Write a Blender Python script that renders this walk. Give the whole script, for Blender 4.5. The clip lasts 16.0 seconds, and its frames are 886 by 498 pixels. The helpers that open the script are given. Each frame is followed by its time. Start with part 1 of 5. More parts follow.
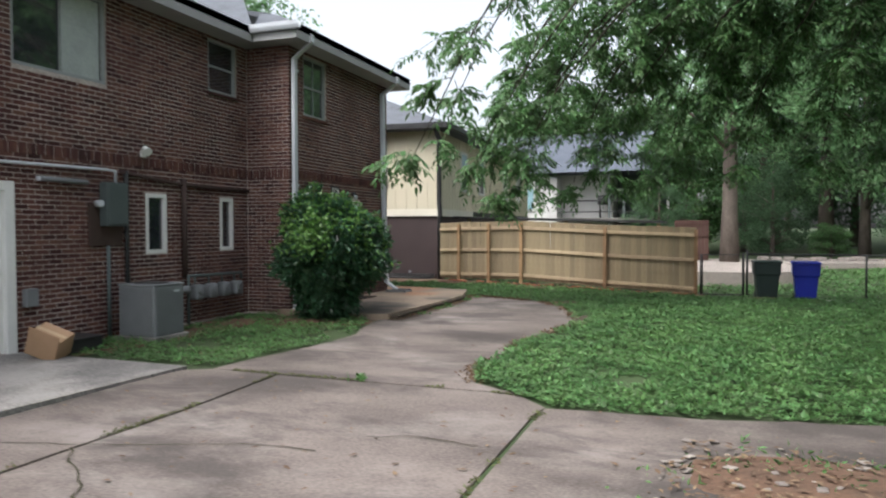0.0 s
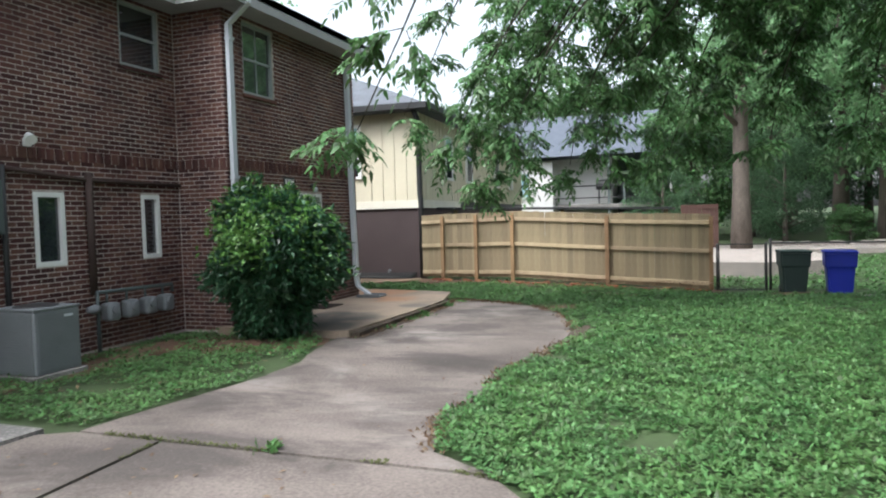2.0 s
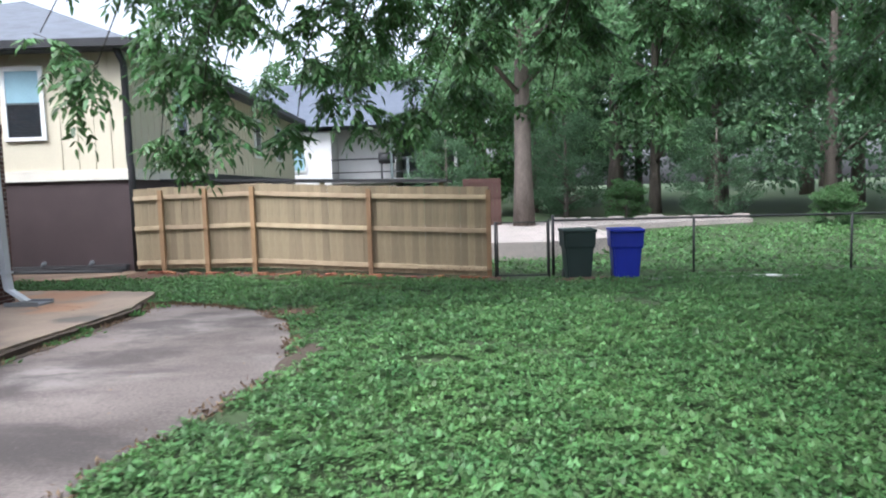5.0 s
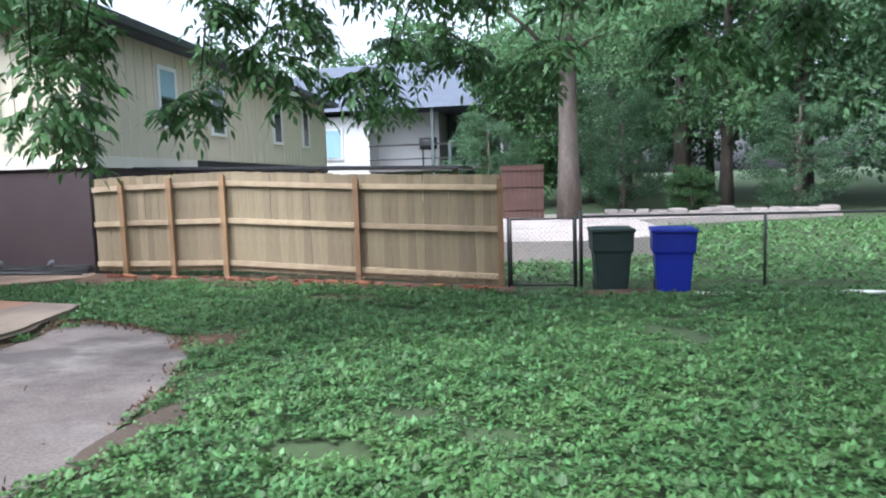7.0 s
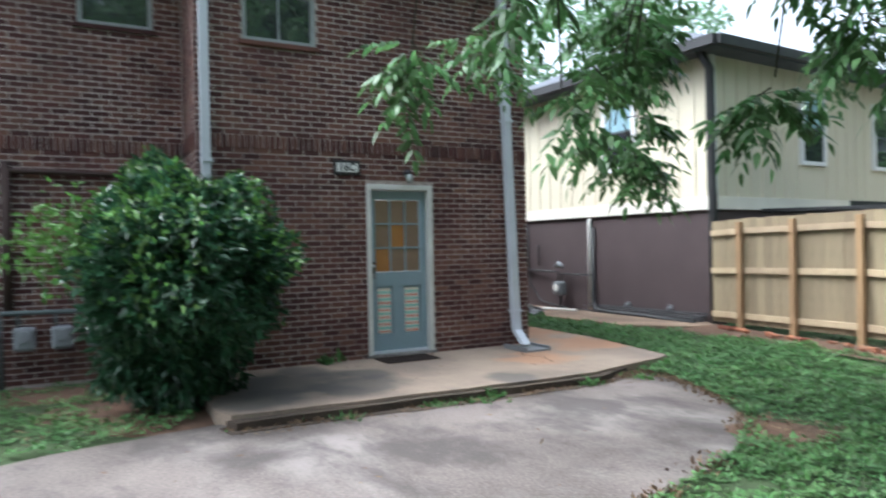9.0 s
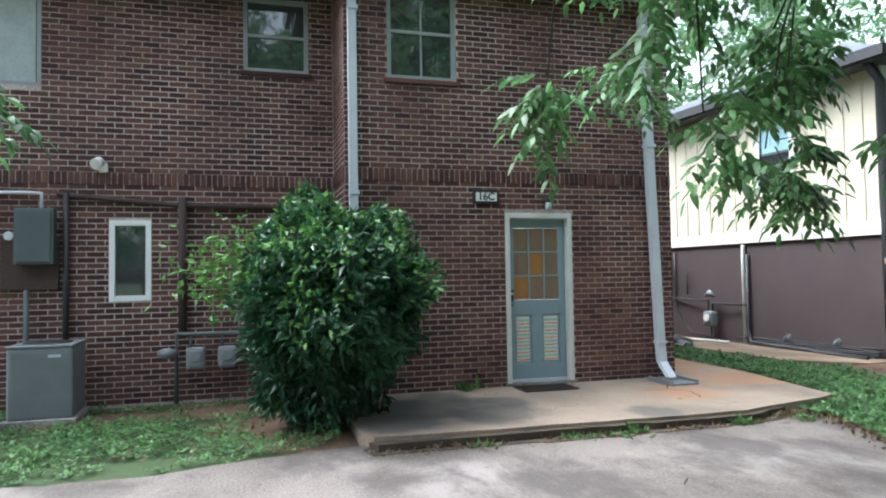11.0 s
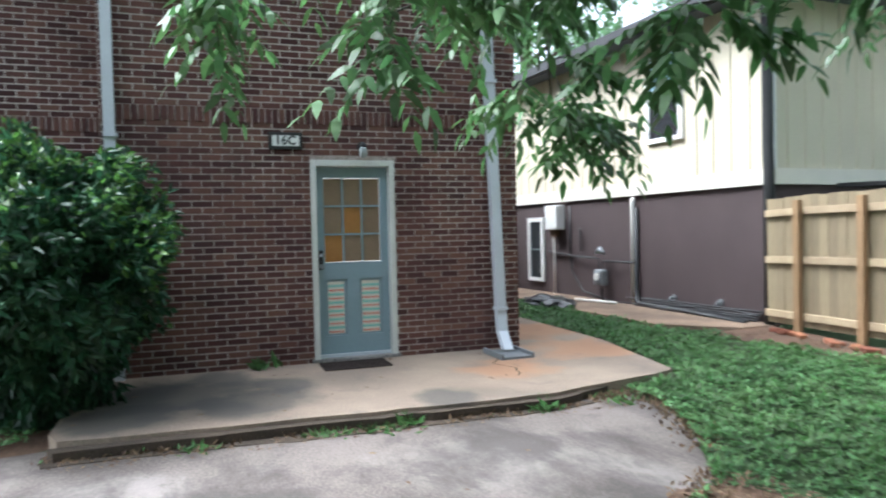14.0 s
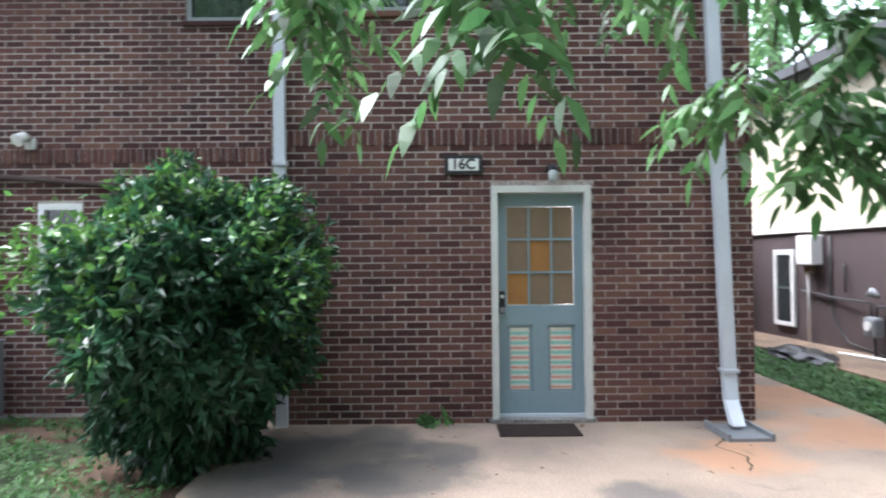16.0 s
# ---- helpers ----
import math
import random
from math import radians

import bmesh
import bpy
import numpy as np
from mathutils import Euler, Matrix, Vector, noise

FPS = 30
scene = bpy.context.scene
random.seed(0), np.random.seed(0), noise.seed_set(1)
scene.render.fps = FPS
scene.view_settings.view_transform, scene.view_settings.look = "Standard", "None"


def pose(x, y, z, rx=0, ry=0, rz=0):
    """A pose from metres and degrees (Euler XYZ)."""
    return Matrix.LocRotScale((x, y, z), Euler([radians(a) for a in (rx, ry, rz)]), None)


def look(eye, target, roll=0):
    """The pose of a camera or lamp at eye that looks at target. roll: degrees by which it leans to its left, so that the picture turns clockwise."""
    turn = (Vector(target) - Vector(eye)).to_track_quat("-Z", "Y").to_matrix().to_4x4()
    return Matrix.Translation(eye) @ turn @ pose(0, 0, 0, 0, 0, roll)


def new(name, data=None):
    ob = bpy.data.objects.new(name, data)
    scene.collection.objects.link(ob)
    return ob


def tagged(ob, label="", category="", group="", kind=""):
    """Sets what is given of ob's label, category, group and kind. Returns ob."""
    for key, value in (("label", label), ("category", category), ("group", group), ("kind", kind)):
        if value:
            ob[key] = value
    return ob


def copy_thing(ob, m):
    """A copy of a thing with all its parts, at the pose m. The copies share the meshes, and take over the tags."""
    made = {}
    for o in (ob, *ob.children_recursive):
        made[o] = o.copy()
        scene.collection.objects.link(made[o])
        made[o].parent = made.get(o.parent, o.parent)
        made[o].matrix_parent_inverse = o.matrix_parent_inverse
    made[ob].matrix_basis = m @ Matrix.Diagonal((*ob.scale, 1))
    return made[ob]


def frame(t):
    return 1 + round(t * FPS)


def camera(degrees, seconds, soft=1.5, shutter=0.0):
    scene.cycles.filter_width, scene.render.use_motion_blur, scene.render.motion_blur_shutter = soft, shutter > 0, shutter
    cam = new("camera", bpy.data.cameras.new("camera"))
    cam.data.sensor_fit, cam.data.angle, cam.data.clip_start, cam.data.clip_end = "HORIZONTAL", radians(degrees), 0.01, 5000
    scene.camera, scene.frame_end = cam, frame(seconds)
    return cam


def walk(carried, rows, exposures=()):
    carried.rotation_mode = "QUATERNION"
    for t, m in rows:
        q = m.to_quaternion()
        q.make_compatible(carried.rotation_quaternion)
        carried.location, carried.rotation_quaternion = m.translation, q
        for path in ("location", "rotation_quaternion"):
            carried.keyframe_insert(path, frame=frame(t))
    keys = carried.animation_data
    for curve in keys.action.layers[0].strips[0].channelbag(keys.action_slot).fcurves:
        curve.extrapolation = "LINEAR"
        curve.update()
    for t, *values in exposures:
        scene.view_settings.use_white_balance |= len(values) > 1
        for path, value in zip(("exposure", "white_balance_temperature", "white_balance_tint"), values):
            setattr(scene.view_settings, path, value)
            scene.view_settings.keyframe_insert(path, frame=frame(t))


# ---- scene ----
cam = camera(65.0, 16.0, soft=2.0, shutter=0.4)
PATH = [
    (0, (0.084, 0.701, 1.652), (-0.61, 2.576, 1.592), -0.1),
    (0.5, (0.116, 1.24, 1.672), (-0.509, 3.137, 1.563), 1.1),
    (1, (0.086, 1.752, 1.697), (-0.509, 3.659, 1.605), 0.5),
    (1.5, (-0.082, 2.394, 1.707), (-0.754, 4.277, 1.651), 0.0),
    (2, (-0.281, 2.961, 1.753), (-0.972, 4.836, 1.661), -1.6),
    (2.5, (-0.379, 3.517, 1.683), (-1.009, 5.414, 1.612), -1.7),
    (3, (-0.451, 3.982, 1.659), (-0.961, 5.913, 1.559), -0.9),
    (3.5, (-0.428, 4.779, 1.658), (-0.765, 6.748, 1.574), -1.4),
    (4, (-0.352, 5.348, 1.647), (-0.687, 7.317, 1.545), -1.5),
    (4.5, (-0.229, 5.929, 1.66), (-0.419, 7.916, 1.53), -1.9),
    (4.7, (-0.139, 6.135, 1.645), (-0.266, 8.125, 1.484), -1.7),
    (6.8, (0.863, 8.954, 1.63), (0.526, 10.916, 1.435), -1.1),
    (7, (0.907, 9.135, 1.619), (0.571, 11.097, 1.418), -1.8),
    (7.5, (0.652, 9.753, 1.58), (0.114, 11.67, 1.399), -1.4),
    (8, (0.512, 10.218, 1.527), (-0.473, 11.952, 1.385), -0.2),
    (8.5, (0.448, 10.788, 1.543), (-1.024, 12.138, 1.443), -0.6),
    (9, (0.753, 10.988, 1.467), (-1.011, 11.93, 1.462), -1.1),
    (9.2, (0.871, 11.016, 1.459), (-0.954, 11.835, 1.49), -1.5),
    (11.3, (0.825, 11.014, 1.503), (-1.092, 11.578, 1.58), -0.9),
    (11.5, (0.821, 11.17, 1.509), (-1.076, 11.801, 1.577), -0.9),
    (12, (0.66, 11.799, 1.456), (-1.123, 12.702, 1.514), -0.6),
    (12.5, (0.661, 12.151, 1.429), (-1.055, 13.178, 1.471), -0.6),
    (13, (0.576, 12.507, 1.428), (-1.18, 13.465, 1.444), -0.1),
    (13.5, (0.316, 12.809, 1.439), (-1.474, 13.703, 1.424), -0.5),
    (14, (0.144, 13.125, 1.487), (-1.745, 13.778, 1.434), -1.3),
    (14.5, (-0.093, 13.334, 1.505), (-2.056, 13.715, 1.474), -1.0),
    (15, (-0.485, 13.526, 1.546), (-2.461, 13.836, 1.521), -1.8),
    (15.5, (-0.765, 13.635, 1.588), (-2.751, 13.874, 1.595), -3.8),
    (16, (-0.939, 13.754, 1.602), (-2.938, 13.764, 1.631), -0.5),
]
EXPOSURES = [(0.0, 0.52, 6250, 10), (1.5, 0.78, 6100, 7), (3.0, 0.84, 5900, 8), (4.5, 0.94, 5750, 11), (7.0, 1.12, 5500, 12), (7.5, 1.1, 5600, 12), (8.0, 0.86, 5600, 10), (8.5, 0.92, 5600, 7), (9.0, 1.25, 5600, 7), (12.0, 1.48, 5650, 4), (13.0, 1.4, 5600, 5), (14.5, 1.62, 5600, 7), (16.0, 1.92, 5700, 12)]
walk(cam, [(t, look(eye, target, roll)) for t, eye, target, roll in PATH], EXPOSURES)

# ---- light: an overcast midday ----
world = bpy.data.worlds.new("sky")
scene.world = world
world.use_nodes = True
wn = world.node_tree
sky = wn.nodes.new("ShaderNodeTexSky")
sky.sky_type, sky.sun_disc = "NISHITA", False
SUN_UP, SUN_ROUND = radians(56), radians(212)
sky.sun_elevation, sky.sun_rotation = SUN_UP, SUN_ROUND
sky.air_density, sky.dust_density, sky.ozone_density = 1.0, 6.0, 1.0
veil = wn.nodes.new("ShaderNodeHueSaturation")  # cloud cover: paler and brighter than a clear sky
veil.inputs["Saturation"].default_value, veil.inputs["Value"].default_value = 0.3, 1.9
wn.links.new(sky.outputs[0], veil.inputs["Color"])
wn.links.new(veil.outputs[0], wn.nodes["Background"].inputs[0])
wn.nodes["Background"].inputs[1].default_value = 0.145
sun = new("sun", bpy.data.lights.new("sun", "SUN"))
sun.data.energy, sun.data.angle, sun.data.color = 1.6, radians(38), (1.0, 0.96, 0.9)
sun.matrix_world = look((math.sin(SUN_ROUND) * 40, math.cos(SUN_ROUND) * 40, 40 * math.tan(SUN_UP)), (0, 0, 0))

# ---- materials ----
MATS = {}


def mat(name, c1, c2, scale=6.0, rough=0.75, bump=0.3, fine=60.0, metal=0.0, vary=0.0, by="object", stretch=(1, 1, 1), spec=0.3, clear=0.0, lo=0.3, hi=0.7):
    """A surface of two colours mixed by coarse and fine noise, with relief; vary: how far single pieces differ."""
    if name in MATS:
        return MATS[name]
    m = bpy.data.materials.new(name)
    m.use_nodes = True
    nt = m.node_tree
    n, lk = nt.nodes, nt.links.new
    b = n["Principled BSDF"]
    tc = n.new("ShaderNodeTexCoord")
    mp = n.new("ShaderNodeMapping")
    mp.inputs["Scale"].default_value = stretch
    lk(tc.outputs["Object"], mp.inputs[0])
    big, small = n.new("ShaderNodeTexNoise"), n.new("ShaderNodeTexNoise")
    big.inputs["Scale"].default_value, big.inputs["Detail"].default_value = scale, 5
    small.inputs["Scale"].default_value, small.inputs["Detail"].default_value = fine, 4
    lk(mp.outputs[0], big.inputs[0]), lk(mp.outputs[0], small.inputs[0])
    ramp = n.new("ShaderNodeMapRange")
    ramp.inputs[1].default_value, ramp.inputs[2].default_value = lo, hi
    add = n.new("ShaderNodeMath")
    add.operation = "MULTIPLY_ADD"
    add.inputs[1].default_value = 0.45
    lk(small.outputs[0], add.inputs[0])
    half = n.new("ShaderNodeMath")
    half.operation = "MULTIPLY"
    half.inputs[1].default_value = 0.6
    lk(big.outputs[0], half.inputs[0])
    lk(half.outputs[0], add.inputs[2])
    lk(add.outputs[0], ramp.inputs[0])
    mix = n.new("ShaderNodeMix")
    mix.data_type = "RGBA"
    mix.inputs[6].default_value, mix.inputs[7].default_value = (*c1, 1), (*c2, 1)
    lk(ramp.outputs[0], mix.inputs[0])
    out = mix.outputs[2]
    if vary:
        if by == "object":
            src = n.new("ShaderNodeObjectInfo").outputs["Random"]
        else:
            src = n.new("ShaderNodeNewGeometry").outputs["Random Per Island"]
        hsv = n.new("ShaderNodeHueSaturation")
        mr = n.new("ShaderNodeMapRange")
        mr.inputs[3].default_value, mr.inputs[4].default_value = 1 - vary, 1 + vary
        lk(src, mr.inputs[0]), lk(mr.outputs[0], hsv.inputs["Value"])
        mh = n.new("ShaderNodeMapRange")
        mh.inputs[3].default_value, mh.inputs[4].default_value = 0.5 - 0.03 * vary, 0.5 + 0.03 * vary
        lk(src, mh.inputs[0]), lk(mh.outputs[0], hsv.inputs["Hue"])
        lk(out, hsv.inputs["Color"])
        out = hsv.outputs[0]
    lk(out, b.inputs["Base Color"])
    b.inputs["Roughness"].default_value, b.inputs["Metallic"].default_value = rough, metal
    b.inputs["Specular IOR Level"].default_value = spec
    b.inputs["Coat Weight"].default_value = clear
    if bump:
        bp = n.new("ShaderNodeBump")
        bp.inputs["Strength"].default_value, bp.inputs["Distance"].default_value = bump, 0.01
        lk(small.outputs[0], bp.inputs["Height"]), lk(bp.outputs[0], b.inputs["Normal"])
    MATS[name] = m
    return m


def leaf_mat(name, c1, c2, vary=0.35, rough=0.45, through_light=0.35):
    """Leaves: island by island colour, some light passing through."""
    m = mat(name, c1, c2, 1.5, rough, 0.0, 20, vary=vary, by="island", spec=0.4)
    nt = m.node_tree
    b, out = nt.nodes["Principled BSDF"], nt.nodes["Material Output"]
    tr, mx = nt.nodes.new("ShaderNodeBsdfTranslucent"), nt.nodes.new("ShaderNodeMixShader")
    mx.inputs[0].default_value = through_light
    nt.links.new(b.inputs["Base Color"].links[0].from_socket, tr.inputs[0])
    nt.links.new(b.outputs[0], mx.inputs[1]), nt.links.new(tr.outputs[0], mx.inputs[2])
    nt.links.new(mx.outputs[0], out.inputs[0])
    return m


def glass_mat(name, tint=(0.05, 0.06, 0.07), rough=0.04):
    return mat(name, tint, tuple(c * 0.7 for c in tint), 2, rough, 0.0, 5, spec=1.0, clear=1.0)


BRICK_A, BRICK_B = (0.125, 0.050, 0.040), (0.062, 0.030, 0.027)
M_BRICK = mat("brick_run", BRICK_A, BRICK_B, 3, 0.85, 0.5, 90, vary=0.5, by="island")
M_BRICK1 = mat("brick_single", BRICK_A, BRICK_B, 3, 0.85, 0.5, 90, vary=0.5)
M_MORTAR = mat("mortar", (0.52, 0.455, 0.415), (0.20, 0.165, 0.15), 0.9, 0.95, 0.6, 40, lo=0.42, hi=0.64)
M_CONC = mat("driveway_concrete", (0.185, 0.155, 0.14), (0.08, 0.066, 0.059), 0.7, 0.85, 0.12, 40, stretch=(0.8, 1.3, 1), lo=0.4, hi=0.64)
M_SLAB = mat("porch_concrete", (0.32, 0.245, 0.185), (0.185, 0.145, 0.115), 1.0, 0.9, 0.14, 60, lo=0.42, hi=0.64)
M_ALLEY = mat("alley_concrete", (0.25, 0.175, 0.12), (0.12, 0.085, 0.062), 1.4, 0.95, 0.4, 40, lo=0.42, hi=0.62)
M_SLAB2 = mat("step_concrete", (0.30, 0.28, 0.265), (0.12, 0.115, 0.11), 0.9, 0.9, 0.3, 40, lo=0.43, hi=0.62)
M_GROUND = mat("lawn_soil", (0.05, 0.085, 0.03), (0.04, 0.05, 0.026), 0.9, 1.0, 0.6, 14)
M_SOIL = mat("red_soil", (0.16, 0.09, 0.058), (0.07, 0.047, 0.034), 2.0, 1.0, 0.8, 30)
M_GRAVEL = mat("pale_gravel", (0.36, 0.30, 0.27), (0.20, 0.185, 0.17), 1.2, 1.0, 0.6, 40)
M_WHITE = mat("white_paint", (0.78, 0.78, 0.76), (0.66, 0.66, 0.64), 2, 0.5, 0.08, 50)
M_GUTTER = mat("grey_white_metal", (0.55, 0.58, 0.62), (0.45, 0.47, 0.50), 2, 0.4, 0.05, 50)
M_SOFFIT = mat("soffit_paint", (0.34, 0.34, 0.34), (0.26, 0.26, 0.26), 2, 0.7, 0.1, 50)
M_ROOF = mat("grey_shingle", (0.12, 0.13, 0.15), (0.07, 0.075, 0.085), 3, 0.9, 0.6, 50)
M_FRAME = mat("grey_window_frame", (0.32, 0.34, 0.34), (0.22, 0.24, 0.24), 4, 0.5, 0.1, 60)
M_GLASS = glass_mat("window_glass", (0.03, 0.035, 0.04))
M_CURTAIN = mat("pale_blind", (0.42, 0.45, 0.44), (0.3, 0.33, 0.32), 3, 0.25, 0.0, 30, spec=0.6)
M_BLUEBLIND = mat("blue_blind", (0.30, 0.46, 0.52), (0.24, 0.38, 0.44), 3, 0.3, 0.0, 30, spec=0.6)
M_DOOR = mat("blue_grey_door_paint", (0.23, 0.30, 0.33), (0.19, 0.255, 0.285), 2, 0.45, 0.08, 40)
M_TRIM = mat("door_frame_paint", (0.62, 0.62, 0.58), (0.48, 0.48, 0.45), 3, 0.55, 0.1, 40)
M_AMBER = mat("amber_pane", (0.34, 0.16, 0.045), (0.27, 0.12, 0.035), 4, 0.25, 0.05, 30, spec=0.6)
M_TAN = mat("tan_pane", (0.23, 0.155, 0.10), (0.18, 0.12, 0.08), 4, 0.25, 0.05, 30, spec=0.6)
M_BLACK = mat("black_metal", (0.02, 0.02, 0.022), (0.035, 0.035, 0.035), 5, 0.45, 0.1, 60)
M_RUBBER = mat("dark_brown_mat", (0.045, 0.03, 0.025), (0.025, 0.018, 0.016), 8, 0.95, 0.8, 120)
M_CREAM = mat("cream_siding", (0.60, 0.55, 0.42), (0.52, 0.475, 0.36), 1.0, 0.7, 0.15, 30)
M_TAUPE = mat("dark_taupe_stucco", (0.085, 0.062, 0.062), (0.062, 0.046, 0.046), 1.2, 0.85, 0.4, 70)
M_BAND = mat("cream_white_trim", (0.74, 0.70, 0.60), (0.64, 0.60, 0.52), 2, 0.6, 0.1, 40)
M_SIDING = mat("white_lap_siding", (0.70, 0.69, 0.68), (0.58, 0.57, 0.56), 1.5, 0.7, 0.1, 30)
M_WOOD = mat("fence_board", (0.31, 0.245, 0.155), (0.18, 0.142, 0.09), 1.6, 0.8, 0.4, 22, vary=0.17, stretch=(6, 6, 0.6))
M_WOOD2 = mat("fence_frame_wood", (0.47, 0.37, 0.24), (0.31, 0.235, 0.15), 1.6, 0.8, 0.4, 22, vary=0.14, stretch=(3, 6, 3))
M_POST = mat("fence_post_wood", (0.34, 0.215, 0.115), (0.21, 0.13, 0.07), 1.6, 0.8, 0.4, 22, vary=0.16, stretch=(6, 6, 0.8))
M_WOODRED = mat("red_brown_fence", (0.085, 0.045, 0.035), (0.055, 0.03, 0.025), 2, 0.85, 0.3, 30)
M_BARK = mat("bark", (0.15, 0.125, 0.105), (0.07, 0.056, 0.048), 5, 0.95, 1.0, 28, stretch=(1, 1, 0.3))
M_TWIG = mat("twig", (0.05, 0.045, 0.03), (0.03, 0.026, 0.02), 9, 0.9, 0.3, 60)
M_LEAF = leaf_mat("walnut_leaf", (0.105, 0.195, 0.065), (0.055, 0.12, 0.043), vary=0.55, through_light=0.38)
M_BUSH = leaf_mat("bush_leaf", (0.040, 0.105, 0.045), (0.018, 0.055, 0.026), 0.55, 0.36)
M_BUSHY = leaf_mat("vine_leaf", (0.12, 0.23, 0.045), (0.06, 0.15, 0.035), 0.35)
M_GRASS = leaf_mat("lawn_leaf", (0.13, 0.235, 0.075), (0.062, 0.14, 0.048), 0.5, 0.5, 0.36)
M_MOSS = leaf_mat("joint_moss", (0.12, 0.13, 0.045), (0.07, 0.085, 0.03), 0.4, 0.8, 0.2)
M_WOODS = leaf_mat("forest_leaf", (0.23, 0.37, 0.18), (0.14, 0.25, 0.12), 0.5, 0.6, 0.6)
M_PINE = leaf_mat("dark_forest_leaf", (0.115, 0.195, 0.10), (0.07, 0.135, 0.07), 0.4, 0.6, 0.5)
M_BINGREEN = mat("dark_green_plastic", (0.028, 0.045, 0.042), (0.02, 0.034, 0.032), 3, 0.5, 0.1, 60)
M_BINBLUE = mat("blue_plastic", (0.012, 0.025, 0.30), (0.01, 0.018, 0.22), 3, 0.45, 0.1, 60)
M_GREY = mat("grey_metal", (0.21, 0.22, 0.23), (0.16, 0.17, 0.18), 3, 0.5, 0.1, 60)
M_GREYDK = mat("dark_grey_metal", (0.09, 0.11, 0.11), (0.07, 0.085, 0.085), 3, 0.5, 0.1, 60)
M_CARD = mat("cardboard", (0.42, 0.27, 0.17), (0.36, 0.23, 0.14), 5, 0.85, 0.15, 60)
M_PVC = mat("white_plastic_pipe", (0.75, 0.74, 0.70), (0.6, 0.59, 0.56), 3, 0.45, 0.05, 40)
M_RUST = mat("rubble_brick", (0.30, 0.115, 0.06), (0.18, 0.075, 0.045), 6, 0.95, 0.6, 60, vary=0.3)
M_LITTER = mat("dry_leaf", (0.19, 0.125, 0.075), (0.085, 0.058, 0.04), 9, 0.9, 0.2, 60, vary=0.4, by="island")
M_RUBBLE = mat("concrete_rubble", (0.30, 0.265, 0.235), (0.17, 0.15, 0.135), 6, 0.95, 0.5, 60, vary=0.3)
M_DIRT = mat("dark_dirt", (0.085, 0.062, 0.045), (0.045, 0.035, 0.027), 3.0, 1.0, 0.8, 40)
M_BLOCK = mat("grey_block", (0.20, 0.185, 0.175), (0.14, 0.13, 0.125), 2, 0.9, 0.4, 50)


def blotches(material, spots, colour, strength=0.75):
    """Blotches of another colour: (x, y, radius) each, with a ragged rim."""
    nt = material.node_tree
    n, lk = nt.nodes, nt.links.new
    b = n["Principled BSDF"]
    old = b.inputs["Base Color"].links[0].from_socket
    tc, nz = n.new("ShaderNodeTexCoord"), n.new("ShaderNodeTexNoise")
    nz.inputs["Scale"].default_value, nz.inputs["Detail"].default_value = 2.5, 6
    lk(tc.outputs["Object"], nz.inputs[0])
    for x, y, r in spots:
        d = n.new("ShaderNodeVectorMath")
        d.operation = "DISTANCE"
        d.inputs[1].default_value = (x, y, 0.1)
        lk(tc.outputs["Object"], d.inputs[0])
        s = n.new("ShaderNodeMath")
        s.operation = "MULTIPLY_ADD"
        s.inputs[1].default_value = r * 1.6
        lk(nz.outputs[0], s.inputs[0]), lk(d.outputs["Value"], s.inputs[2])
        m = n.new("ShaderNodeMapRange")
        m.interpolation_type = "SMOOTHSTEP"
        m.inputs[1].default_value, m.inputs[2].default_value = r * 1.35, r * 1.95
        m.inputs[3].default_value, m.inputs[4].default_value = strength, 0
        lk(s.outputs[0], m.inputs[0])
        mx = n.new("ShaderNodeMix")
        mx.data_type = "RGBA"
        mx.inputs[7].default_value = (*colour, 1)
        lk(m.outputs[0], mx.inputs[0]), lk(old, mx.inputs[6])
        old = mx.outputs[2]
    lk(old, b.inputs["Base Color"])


# dark grey patches, mostly beside the bush; then red clay stains
blotches(M_SLAB, [(-6.3, 12.9, 0.75), (-5.7, 12.5, 0.5), (-6.9, 13.2, 0.4), (-5.3, 15.0, 0.3), (-6.5, 12.5, 0.5), (-5.8, 13.5, 0.6), (-6.4, 13.8, 0.35)], (0.075, 0.072, 0.068), 0.72)
blotches(M_SLAB, [(-6.9, 17.2, 0.7), (-8.4, 17.3, 0.8), (-6.2, 16.0, 0.5)], (0.45, 0.22, 0.11), 0.55)


